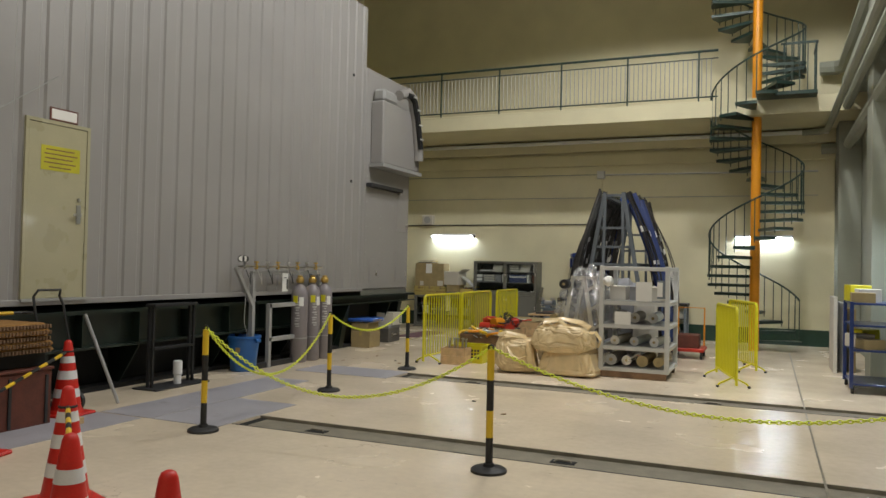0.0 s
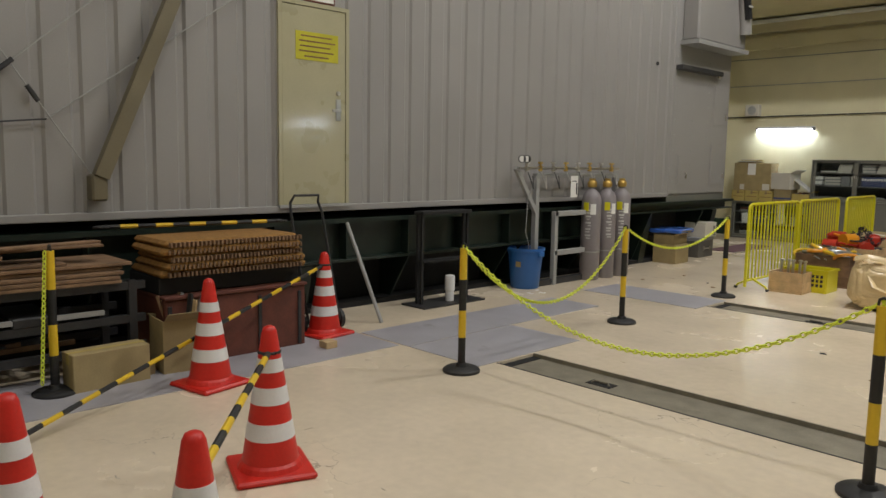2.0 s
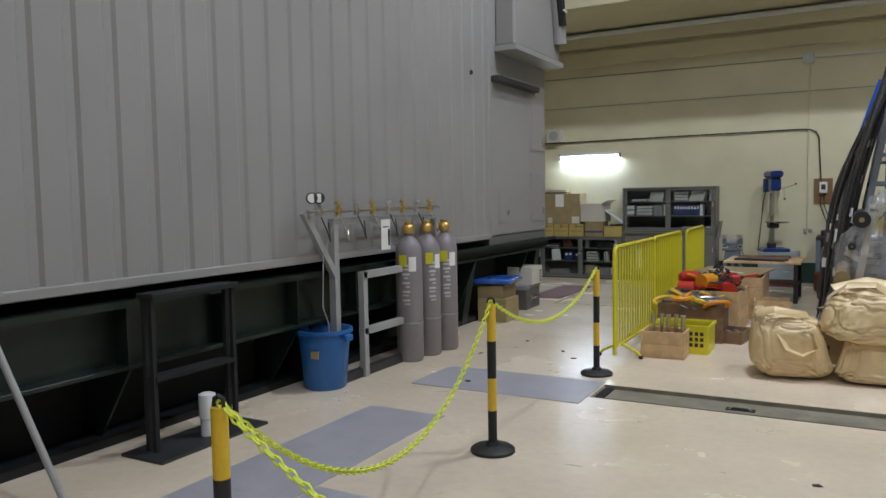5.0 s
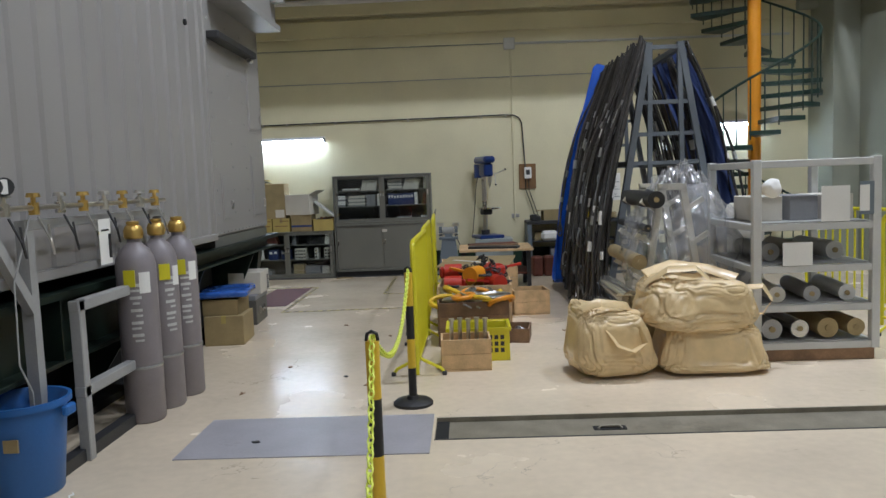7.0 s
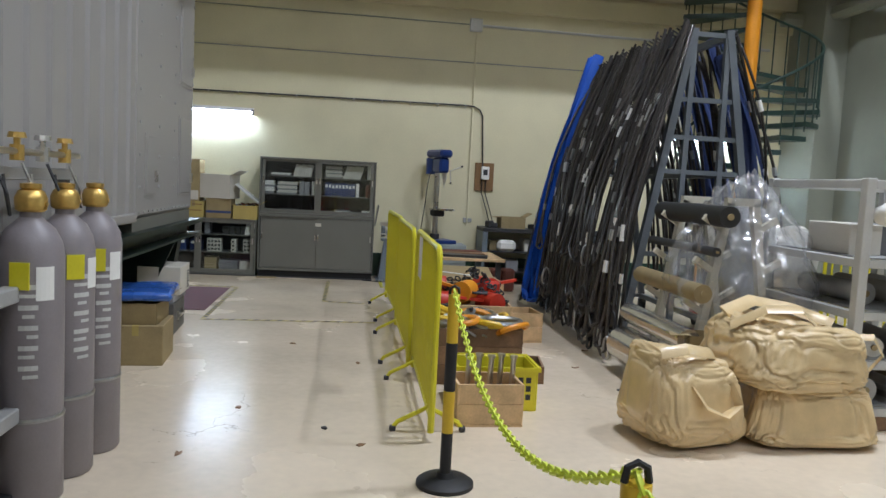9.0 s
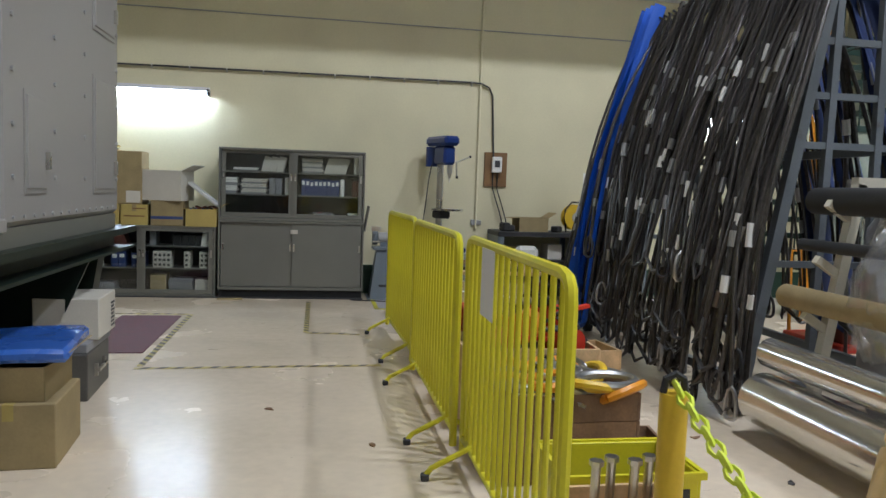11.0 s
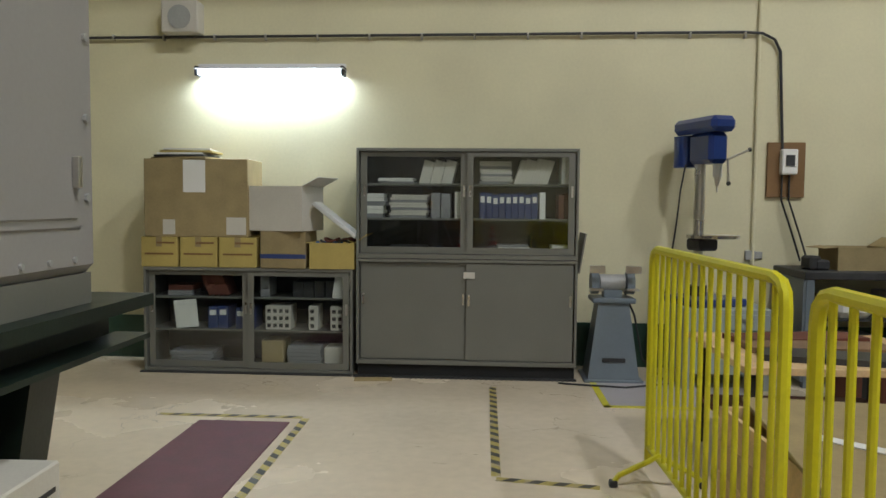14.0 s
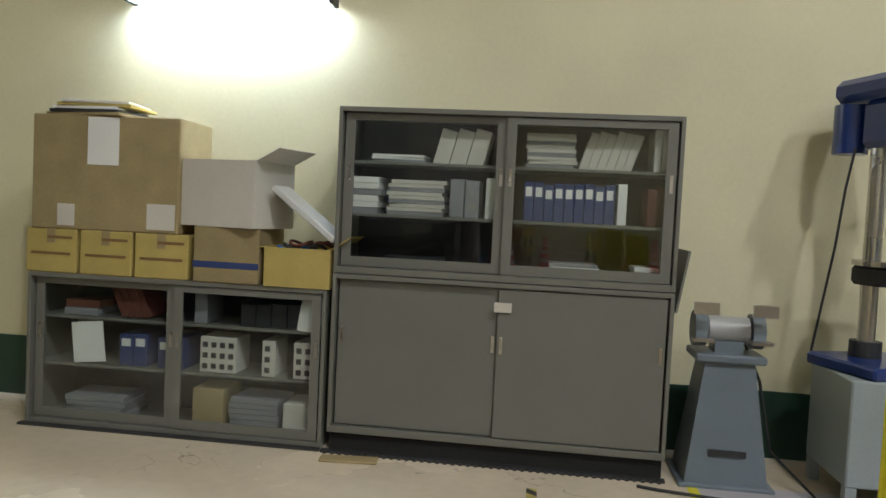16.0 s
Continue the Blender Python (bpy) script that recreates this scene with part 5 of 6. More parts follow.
tube(bm, [(-0.12, 0, 0), (-0.14, 0, 0.3), (-0.05, 0, 0.4), (0.05, 0, 0.4), (0.14, 0, 0.3), (0.12, 0, 0)], 0.012)
part("stand", bm, M_DARK, t)
for k in range(7):
    x = -2.2 + k * 0.27
    carton("carton", (x, 17.45, (0.54, 0.22)[k % 2]), (0.2, 0.25, 0.16 + 0.02 * (k % 3)), 5 * (k % 3 - 1), (M_CARD, M_GREY, M_CARDW, M_DARK)[k % 4], "small parts box on the bench shelf", group="parts boxes", tape=False)
solo("white_bag", boxes(((-2.2, 17.2, 0.54), (-1.9, 17.35, 0.72)), bev=0.05), M_PAPER, "crumpled white bag on the bench shelf", "bag")

# ---- yellow barrier fences ----
def fence(p, q, label="yellow tubular steel barrier fence panel", h=1.17, sheet=False):
    p, q = Vector((*p, 0)), Vector((*q, 0))
    n = (q - p).length
    t = thing("barrier_fence", label, "fence", p, math.degrees(math.atan2(q.y - p.y, q.x - p.x)), group="barrier fences")
    bm = bmesh.new()
    r, c = 0.021, 0.09
    path = [(0.02, 0, 0.06), (0.02, 0, h - c), (0.03, 0, h - 0.04), (0.06, 0, h - 0.012), (0.02 + c, 0, h), (n - 0.02 - c, 0, h), (n - 0.06, 0, h - 0.012), (n - 0.03, 0, h - 0.04), (n - 0.02, 0, h - c), (n - 0.02, 0, 0.06)]
    tube(bm, path, r, 8)
    part("frame", bm, M_YELLOW, t, "", True)
    bm = bmesh.new()
    rod(bm, (0.02, 0, 0.14), (n - 0.02, 0, 0.14), 0.016)
    part("bottom_rail", bm, M_YELLOW, t)
    k = round(n / 0.105)
    bm = bmesh.new()
    rod(bm, (0, 0, 0.14), (0, 0, h), 0.0115, seg=8)
    me = mesh_of(bm, "bar", M_YELLOW, True)
    for i in range(1, k):
        ob = new("bar", me)
        ob.parent, ob.location = t, (n * i / k, 0, 0)
    for x in (0.22, n - 0.22):
        bm = bmesh.new()
        tube(bm, [(x, -0.22, 0.02), (x, -0.19, 0.06), (x, -0.05, 0.13), (x, 0, 0.16), (x, 0.05, 0.13), (x, 0.19, 0.06), (x, 0.22, 0.02)], 0.014)
        ft = part("foot", bm, M_YELLOW, t, "", True)
        for y in (-0.22, 0.22):
            part("rubber_tip", boxes(((x - 0.02, y - 0.02, 0), (x + 0.02, y + 0.02, 0.035)), bev=0.006), M_DARK, ft)
    return t
f1 = fence((-3.98, 9.95), (-3.96, 11.6))
fence((-3.99, 11.68), (-4.0, 13.38))
fence((-3.97, 13.62), (-4.02, 15.25))
ob = part("notice", boxes(((0.95, 0.024, 0.86), (1.2, 0.027, 1.16))), M_PAPER, f1, "white paper notice hung on the fence")
fence((0.96, 9.95), (0.6, 11.4))
fence((1.2, 11.9), (0.7, 13.3))

# ---- crates of lifting gear behind the fence ----
def crate(at, size, rz, label, material=None, group="wooden crates"):
    sx, sy, sz = size
    t = thing("wooden_crate", label, "crate", at, rz, group)
    m, w = material or M_WOOD, 0.018
    part("floor_board", boxes(((-sx / 2, -sy / 2, 0), (sx / 2, sy / 2, w))), m, t)
    n = max(1, round(sz / 0.14))
    for k in range(n):
        z0, z1 = w + k * (sz - w) / n + 0.003, w + (k + 1) * (sz - w) / n
        for s in (-1, 1):
            part("side_board", boxes(((s * sx / 2 - (w if s > 0 else 0), -sy / 2, z0), (s * sx / 2 + (0 if s > 0 else w), sy / 2, z1)), bev=0.002), m, t)
            part("end_board", boxes(((-sx / 2 + w, s * sy / 2 - (w if s > 0 else 0), z0), (sx / 2 - w, s * sy / 2 + (0 if s > 0 else w), z1)), bev=0.002), m, t)
    return t


def chain_heap(at, r, h, n, material, label, link=0.055, wire=0.011):
    """A loose heap of big chain links."""
    bm = bmesh.new()
    for k in range(n):
        a, d = random.uniform(0, 6.28), r * math.sqrt(random.random())
        c = Vector((d * math.cos(a), d * math.sin(a), wire + h * random.random() * (1 - d / r * 0.7)))
        m = Matrix.Translation(c) @ Euler([random.uniform(-1.2, 1.2) for _ in range(3)]).to_matrix().to_4x4()
        pts = [m @ Vector((link * math.cos(j * math.pi / 4), link * 0.62 * math.sin(j * math.pi / 4), 0)) for j in range(9)]
        tube(bm, pts, wire, 5)
    return solo("chain_heap", bm, material, label, "chain", at, smooth=True, group="chain heaps")


def shackle(at, s, material, rz=0, tilt=0):
    """A thick steel ring link."""
    bm = bmesh.new()
    pts = [(s * 1.5 * math.cos(j * math.pi / 8), s * math.sin(j * math.pi / 8), 0) for j in range(17)]
    tube(bm, pts, s * 0.24, 8)
    return solo("lifting_ring", bm, material, "thick painted steel lifting ring on a crate", "lifting ring", at, rz, group="lifting rings", smooth=True, rx=tilt)


crate((-3.57, 10.43, 0), (0.44, 0.34, 0.28), 2, "pale pine crate with steel pins standing in it")
for k in range(5):
    bm = bmesh.new()
    rod(bm, (0, 0, 0), (0.01, 0.005, 0.4), 0.018)
    rod(bm, (0.01, 0.005, 0.4), (0.01, 0.005, 0.42), 0.028, seg=6)
    solo("steel_pin", bm, M_CHROME, "bright steel pin standing in a crate", "pin", (-3.7 + k * 0.075, 10.43 + 0.04 * (k % 2), 0.018), group="steel pins")
t = thing("plastic_basket", "yellow plastic basket beside the crate", "basket", (-3.45, 10.82, 0))
for lo, hi in (((-0.28, -0.2, 0), (0.28, 0.2, 0.015)),):
    part("floor_panel", boxes((lo, hi)), M_YELLOW, t)
for s in (-1, 1):
    part("wall_panel", boxes(((s * 0.27, -0.2, 0), (s * 0.285, 0.2, 0.3)), bev=0.003), M_YELLOW, t)
    part("wall_panel", boxes(((-0.27, s * 0.19, 0), (0.27, s * 0.205, 0.3)), bev=0.003), M_YELLOW, t)
for s in (-1, 1):
    for j in range(3):
        for k in range(9):
            part("slot", boxes(((-0.24 + k * 0.055, s * 0.2055, 0.08 + j * 0.06), (-0.205 + k * 0.055, s * 0.2075, 0.12 + j * 0.06))), M_DARK, t)
part("rim", boxes(((-0.3, -0.22, 0.28), (0.3, -0.2, 0.31)), ((-0.3, 0.2, 0.28), (0.3, 0.22, 0.31)), ((-0.3, -0.2, 0.28), (-0.28, 0.2, 0.31)), ((0.28, -0.2, 0.28), (0.3, 0.2, 0.31))), M_YELLOW, t)
chain_heap((-3.45, 10.82, 0.02), 0.2, 0.15, 40, M_GALV, "galvanised chain heap in the basket")
crate((-3.5, 11.62, 0), (0.72, 0.66, 0.44), 3, "brown cardboard lined crate of shackles", M_OLDWOOD)
solo("crate_filler", boxes(((-3.82, 11.33, 0.02), (-3.18, 11.9, 0.36))), M_RUST, "dark red tool box inside the crate", "tool box")
for k in range(14):
    shackle((-3.75 + 0.09 * (k % 7) + random.uniform(-0.03, 0.03), 11.42 + 0.3 * (k // 7) + random.uniform(-0.05, 0.05), 0.43 + 0.03 * (k % 3)), 0.1, (M_PYEL, M_GALV, M_ORANGE, M_CHROME)[k % 4], 37 * k, random.uniform(-35, 35))
chain_heap((-3.5, 11.6, 0.37), 0.3, 0.14, 60, M_GALV, "galvanised chain heap among shackles")
crate((-3.05, 11.55, 0), (0.3, 0.4, 0.14), -8, "small tray of bolts and clamps", M_OLDWOOD)
chain_heap((-3.05, 11.55, 0.02), 0.13, 0.12, 30, M_GALV, "small steel fittings in a tray", 0.035, 0.009)
crate((-3.45, 12.42, 0), (0.82, 0.72, 0.5), -2, "pine crate full of red chain hoists")
solo("crate_filler", boxes(((-3.83, 12.1, 0.02), (-3.07, 12.74, 0.4))), M_DARK, "dark chain hoist boxes inside the crate", "tool box")


def hoist(at, rz, m):
    t = thing("chain_hoist", "red chain hoist lying in a crate", "chain hoist", at, rz, group="chain hoists")
    bm = bmesh.new()
    rod(bm, (-0.1, 0, 0.1), (0.1, 0, 0.1), 0.095, seg=18)
    part("body", bm, m, t, "", True)
    part("cover", boxes(((0.1, -0.07, 0.03), (0.16, 0.07, 0.17)), bev=0.025), m, t)
    bm = bmesh.new()
    bar(bm, (0.0, 0.05, 0.12), (0.05, 0.34, 0.16), 0.04, 0.025)
    part("lever", bm, m, t)
    bm = bmesh.new()
    tube(bm, [(-0.05, -0.09, 0.1), (-0.05, -0.16, 0.1), (0.0, -0.21, 0.1), (0.06, -0.19, 0.1), (0.06, -0.14, 0.1)], 0.014)
    part("hook", bm, M_DARK, t, "", True)
for k in range(6):
    hoist((-3.7 + 0.24 * (k % 3), 12.25 + 0.32 * (k // 3), 0.4 + 0.1 * (k % 2)), 60 * k, (M_REDTOOL, M_ORANGE, M_REDTOOL)[k % 3])
chain_heap((-3.35, 12.5, 0.55), 0.28, 0.25, 90, M_DARK, "dark hoist chain piled on the crate", 0.03, 0.008)
crate((-2.78, 13.1, 0), (0.44, 0.4, 0.3), 6, "small pale pine crate on the floor")
carton("carton", (-2.78, 13.1, 0.02), (0.36, 0.32, 0.2), 6, M_CARD, "brown box inside the pine crate")
crate((-3.4, 13.85, 0), (0.95, 1.3, 0.56), 2, "long pine crate with blue lining boards")
part("lining", boxes(((-0.455, -0.63, 0.03), (0.455, -0.622, 0.54))), M_BLUE, thing("lining_board", "blue lining board inside the long crate", "board", (-3.4, 13.87, 0), 2))
solo("card_sheet", boxes(((-0.48, -0.62, 0), (0.46, 0.6, 0.02)), bev=0.003), M_CARD, "large brown card sheet lying on the crate", "card", (-3.38, 13.9, 0.565), -7)
solo("white_strip", boxes(((-0.03, -0.35, 0), (0.03, 0.35, 0.004))), M_PAPER, "white paper strip on the card sheet", "paper", (-3.45, 13.75, 0.587), 48)
t = thing("plywood_table", "low plywood topped table with dark legs", "table", (-3.1, 15.4, 0))
part("tabletop", boxes(((-0.55, -0.5, 0.6), (0.55, 0.5, 0.635)), bev=0.003), M_WOOD, t)
part("lower_shelf", boxes(((-0.5, -0.45, 0.25), (0.5, 0.45, 0.27))), M_RUST, t)
for x in (-0.48, 0.48):
    for y in (-0.42, 0.42):
        part("leg", boxes(((x - 0.03, y - 0.03, 0), (x + 0.03, y + 0.03, 0.6))), M_DARK, t)
for k in range(3):
    solo("steel_plate", boxes(((-0.4, -0.12, 0), (0.35, 0.12, 0.03))), (M_DARK, M_OLDWOOD, M_RUST)[k], "flat plate lying on the low table", "plate", (-3.1, 15.1 + 0.28 * k, 0.636), 12 * (k - 1), group="flat plates")
for x in (-2.35, -2.15):
    solo("floor_pump", boxes(((-0.09, -0.1, 0), (0.09, 0.1, 0.34)), bev=0.03), M_RUST, "rusty red cased pump near the bench", "pump", (x, 16.6, 0), 10)

# ---- big fabric bags ----
def bag(at, size, rz, seed, label, slump=0.0, lean=0.0, pit=0.0, power=0.42):
    """A stuffed woven bag: rounded block, slumped to a side, creased, with a sunken mouth."""
    sx, sy, sz = size
    bm = bmesh.new()
    bmesh.ops.create_icosphere(bm, subdivisions=6, radius=1)
    off = Vector((seed * 3.1, seed * 1.7, seed))
    for v in bm.verts:
        d = v.co.copy()
        p = Vector([math.copysign(abs(c) ** power, c) for c in d])
        soft = noise.noise(d * 1.3 + off) * 0.11
        w = d + noise.noise_vector(d * 2.0 + off) * 0.35
        crease = -0.05 * max(0, 1 - abs(noise.noise(w * 2.6 + off)) * 7) - 0.028 * max(0, 1 - abs(noise.noise(w * 5.5 + off)) * 6)
        pucker = 0.02 * math.sin(11 * math.atan2(d.y, d.x) + 3 * noise.noise(d * 3 + off)) * max(0, d.z) ** 0.5
        p *= 0.9 + soft + crease + pucker + 0.006 * noise.noise(d * 22 + off)
        rim = (d.x * d.x + d.y * d.y) ** 0.5
        if d.z > 0 and rim < 0.62:
            p.z -= pit * (1 - (rim / 0.62) ** 2) * (1 + 0.5 * noise.noise(d * 5 + off))
        z = (p.z * 0.5 + 0.46) * sz
        z *= 1 - slump * p.x
        x = p.x * sx / 2 * (1.06 - 0.16 * p.z) + lean * z
        v.co = Vector((x, p.y * sy / 2 * (1.06 - 0.14 * p.z), max(0.0, z)))
    ob = solo("fabric_bag", bm, M_CANVAS, label, "bag", at, rz, group="fabric bags")
    for p in ob.data.polygons:
        p.use_smooth = True
    return ob


def strap(ob, pts, w=0.045, rim=False):
    """A flat lifting strap on a bag."""
    bm = bmesh.new()
    tube(bm, pts, w, 8, 0.16)
    part("rim" if rim else "strap", bm, M_CANVAS, ob, "folded lifting strap", True)


b1 = bag((-2.36, 10.1, 0), (0.7, 0.62, 0.66), 12, 1.3, "cream woven bulk bag slumped on the floor", 0.1, -0.03, 0.1, 0.5)
b2 = bag((-1.5, 10.22, 0), (0.86, 0.74, 0.46), -3, 4.2, "cream woven bulk bag under another bag", 0.0, 0.0, 0.0, 0.3)
b3 = bag((-1.6, 10.22, 0.34), (1.0, 0.82, 0.52), 4, 7.9, "cream woven bulk bag lying open on top", 0.1, 0.0, 0.42, 0.62)
strap(b1, [(-0.12, -0.27, 0.42), (-0.06, -0.345, 0.3), (0.06, -0.36, 0.25), (0.18, -0.33, 0.3), (0.14, -0.27, 0.42)], 0.035)
strap(b1, [(-0.3, -0.18, 0.6), (-0.16, -0.24, 0.64), (0.04, -0.2, 0.6), (0.14, -0.1, 0.57)], 0.04)
strap(b3, [(0.36, -0.12, 0.34), (0.5, -0.2, 0.36), (0.58, -0.2, 0.24), (0.53, -0.14, 0.12), (0.44, -0.12, 0.1)], 0.03)
strap(b3, [(-0.44, -0.05, 0.4), (-0.3, -0.2, 0.53), (-0.08, -0.24, 0.54), (0.04, -0.22, 0.44)], 0.05)
strap(b3, [(-0.4, 0.1, 0.46), (-0.1, 0.26, 0.52), (0.2, 0.24, 0.47), (0.38, 0.04, 0.4)], 0.05)

# ---- pale grey rack of rolls ----
RX0, RX1, RY0, RY1, RZ = -1.05, -0.05, 10.3, 11.45, 1.74
t = thing("roll_rack", "pale grey steel rack holding wrapped rolls", "rack", (0, 0, 0))
for x in (RX0, RX1):
    for y in (RY0, RY1):
        part("post", boxes(((x - 0.035, y - 0.035, 0.1), (x + 0.035, y + 0.035, RZ)), bev=0.005), M_RACK, t)
for z in (0.13, 0.46, 0.8, 1.16, 1.7):
    for y in (RY0, RY1):
        part("beam", boxes(((RX0 + 0.035, y - 0.03, z - 0.03), (RX1 - 0.035, y + 0.03, z + 0.03)), bev=0.005), M_RACK, t)
    for x in (RX0, RX1):
        part("side_beam", boxes(((x - 0.03, RY0 + 0.035, z - 0.03), (x + 0.03, RY1 - 0.035, z + 0.03)), bev=0.005), M_RACK, t)
for z in (0.161, 0.491, 0.831, 1.191):
    part("shelf", boxes(((RX0 + 0.03, RY0 + 0.03, z), (RX1 - 0.03, RY1 - 0.03, z + 0.008))), M_STEEL, t)
for x, y, z, w, h, m in ((-0.52, RY0 - 0.04, 1.2, 0.24, 0.3, M_PAPER), (-0.84, RY0 - 0.04, 0.83, 0.25, 0.2, M_PAPER), (-0.2, RY0 - 0.04, 1.25, 0.12, 0.28, M_GRIND), (-0.2, RY0 - 0.044, 1.28, 0.08, 0.22, M_PAPER)):
    part("notice", boxes(((x, y, z), (x + w, y + 0.003, z + h))), m, t, "paper notice on the rack")
part("skid", boxes(((RX0, RY0 - 0.02, 0), (RX1, RY0 + 0.1, 0.1)), bev=0.005), M_OLDWOOD, t, "wooden skid")
part("skid", boxes(((RX0, RY1 - 0.1, 0), (RX1, RY1 + 0.02, 0.1)), bev=0.005), M_OLDWOOD, t, "wooden skid")


def roll(p, q, r, m, label, core=0.3, group="wrapped rolls"):
    p, q = Vector(p), Vector(q)
    t = thing("film_roll", label, "roll", (0, 0, 0), group=group)
    bm = bmesh.new()
    rod(bm, p, q, r, seg=20)
    part("film", bm, m, t, "", True)
    d = (q - p).normalized() * 0.015
    bm = bmesh.new()
    rod(bm, p - d, q + d, r * core, seg=14)
    part("core", bm, M_CARD, t, "brown cardboard core")
for k in range(4):
    x = -0.9 + k * 0.24
    roll((x, 10.34, 0.27), (x + 0.02, 11.2, 0.27), 0.088 - 0.012 * (k % 2), (M_STEEL, M_FOIL, M_CARD, M_CARD)[k], "wrapped roll lying on the rack's lowest shelf")
for k in range(3):
    x = -0.85 + k * 0.3
    roll((x, 10.36, 0.57), (x + 0.1, 11.1, 0.57), 0.07, (M_CARDW, M_STEEL, M_RACK)[k], "small wrapped roll on the rack")
for k in range(3):
    x = -0.85 + k * 0.28
    roll((x, 10.5, 0.93), (x, 11.2, 0.93), 0.08, (M_STEEL, M_CARDW, M_RACK)[k], "pale wrapped roll on the rack")
for k in range(3):
    carton("carton", (-0.85 + k * 0.3, 10.8, 1.2), (0.25, 0.5, 0.22), 3 * k, (M_CARDW, M_GREY, M_CARDW)[k], "pale wrapped parcel on the rack", group="wrapped parcels", tape=False)
bag_s = bmesh.new()
bmesh.ops.create_icosphere(bag_s, subdivisions=3, radius=0.08)
for v in bag_s.verts:
    v.co *= 1 + 0.2 * noise.noise(v.co * 20)
solo("rag_ball", bag_s, M_PAPER, "white crumpled rag tied to the rack", "rag", (-0.94, 10.24, 1.5), smooth=True)

# ---- roll stand under clear film ----
t = thing("roll_stand", "cream steel stand with pegs holding film rolls", "stand", (-1.58, 11.35, 0), -90)
for x in (-0.38, 0.38):
    for s in (-1, 1):
        bm = bmesh.new()
        bar(bm, (x, s * 0.34, 0.02), (x, s * 0.1, 1.52), 0.06, 0.06, (1, 0, 0))
        part("upright", bm, M_CREAM, t)
    part("top_bar", boxes(((x - 0.03, -0.13, 1.5), (x + 0.03, 0.13, 1.56))), M_CREAM, t)
    for s in (-1, 1):
        for k in range(4):
            z = 0.35 + 0.32 * k
            y = s * (0.34 - 0.24 * z / 1.5)
            bm = bmesh.new()
            bar(bm, (x, y, z), (x, y + s * 0.16, z + 0.1), 0.045, 0.045, (1, 0, 0))
            part("peg", bm, M_CREAM, t)
part("base_bar", boxes(((-0.42, -0.36, 0), (0.42, -0.3, 0.05)), ((-0.42, 0.3, 0), (0.42, 0.36, 0.05)), bev=0.004), M_CREAM, t)
Rm = t.matrix_basis
for k, (y, z, r, m) in enumerate(((-0.47, 0.22, 0.16, M_FOIL), (-0.44, 0.5, 0.09, M_FOIL), (-0.36, 0.85, 0.07, M_CARD), (-0.28, 1.16, 0.035, M_DARK), (-0.2, 1.42, 0.08, M_BLACK), (0.45, 0.4, 0.1, M_GREY))):
    roll(Rm @ Vector((-0.6, y, z)), Rm @ Vector((0.6, y, z)), r, m, "film roll resting on the stand's pegs", group="rolls on the stand")
bm = bmesh.new()
bmesh.ops.create_icosphere(bm, subdivisions=5, radius=1)
bmesh.ops.delete(bm, geom=[v for v in bm.verts if v.co.z < -0.45], context="VERTS")
for v in bm.verts:
    d = v.co.copy()
    f = 1 + 0.16 * noise.noise(d * 3) + 0.1 * abs(noise.noise(Vector((d.x * 8, d.y * 8, d.z * 2)))) + 0.07 * noise.noise(d * 11) + 0.035 * abs(noise.noise(d * 26))
    taper = 1 - 0.4 * max(0, d.z)
    v.co = Vector((d.x * 0.55 * f * taper, d.y * 0.5 * f * taper, 0.95 + d.z * 0.74 * f))
film = solo("plastic_cover", bm, M_FILM, "crumpled clear plastic film draped over the stand", "plastic film", (-1.45, 11.15, 0), smooth=True)
for at, s, sd in (((-1.0, 12.0, 0.0), (0.5, 0.6, 1.5), 3), ((-0.6, 11.9, 0.0), (0.4, 0.5, 1.3), 5)):
    bm = bmesh.new()
    bmesh.ops.create_icosphere(bm, subdivisions=4, radius=0.5)
    for v in bm.verts:
        d = v.co.copy()
        p = Vector([math.copysign((abs(c) * 2) ** 0.6 / 2, c) for c in d]) * (1 + 0.12 * noise.noise(d * 5 + Vector((sd, 0, 0))))
        v.co = Vector((p.x * s[0], p.y * s[1], max(0, (p.z + 0.5) * s[2])))
    solo("wrapped_machine", bm, M_GREY if sd == 3 else M_CARDW, "upright parcel wrapped in grey film", "parcel", at, smooth=True, group="wrapped machines")
carton("carton", (-1.75, 10.75, 0), (0.5, 0.28, 0.55), -20, M_CARD, "open brown cardboard box by the stand", True)

# ---- sling rack ----
AX, AY0, AY1, AZ = -1.27, 12.35, 15.2, 3.1
M_AFRAME = mat("blue_grey_rack_paint", (0.13, 0.145, 0.16), 0.45, var=0.15, dirt=(0.07, 0.06, 0.05), dirt_at=0.66, dirt_scale=4)
t = thing("sling_rack", "tall blue grey steel A-frame rack on castors", "rack", (AX, 0, 0))
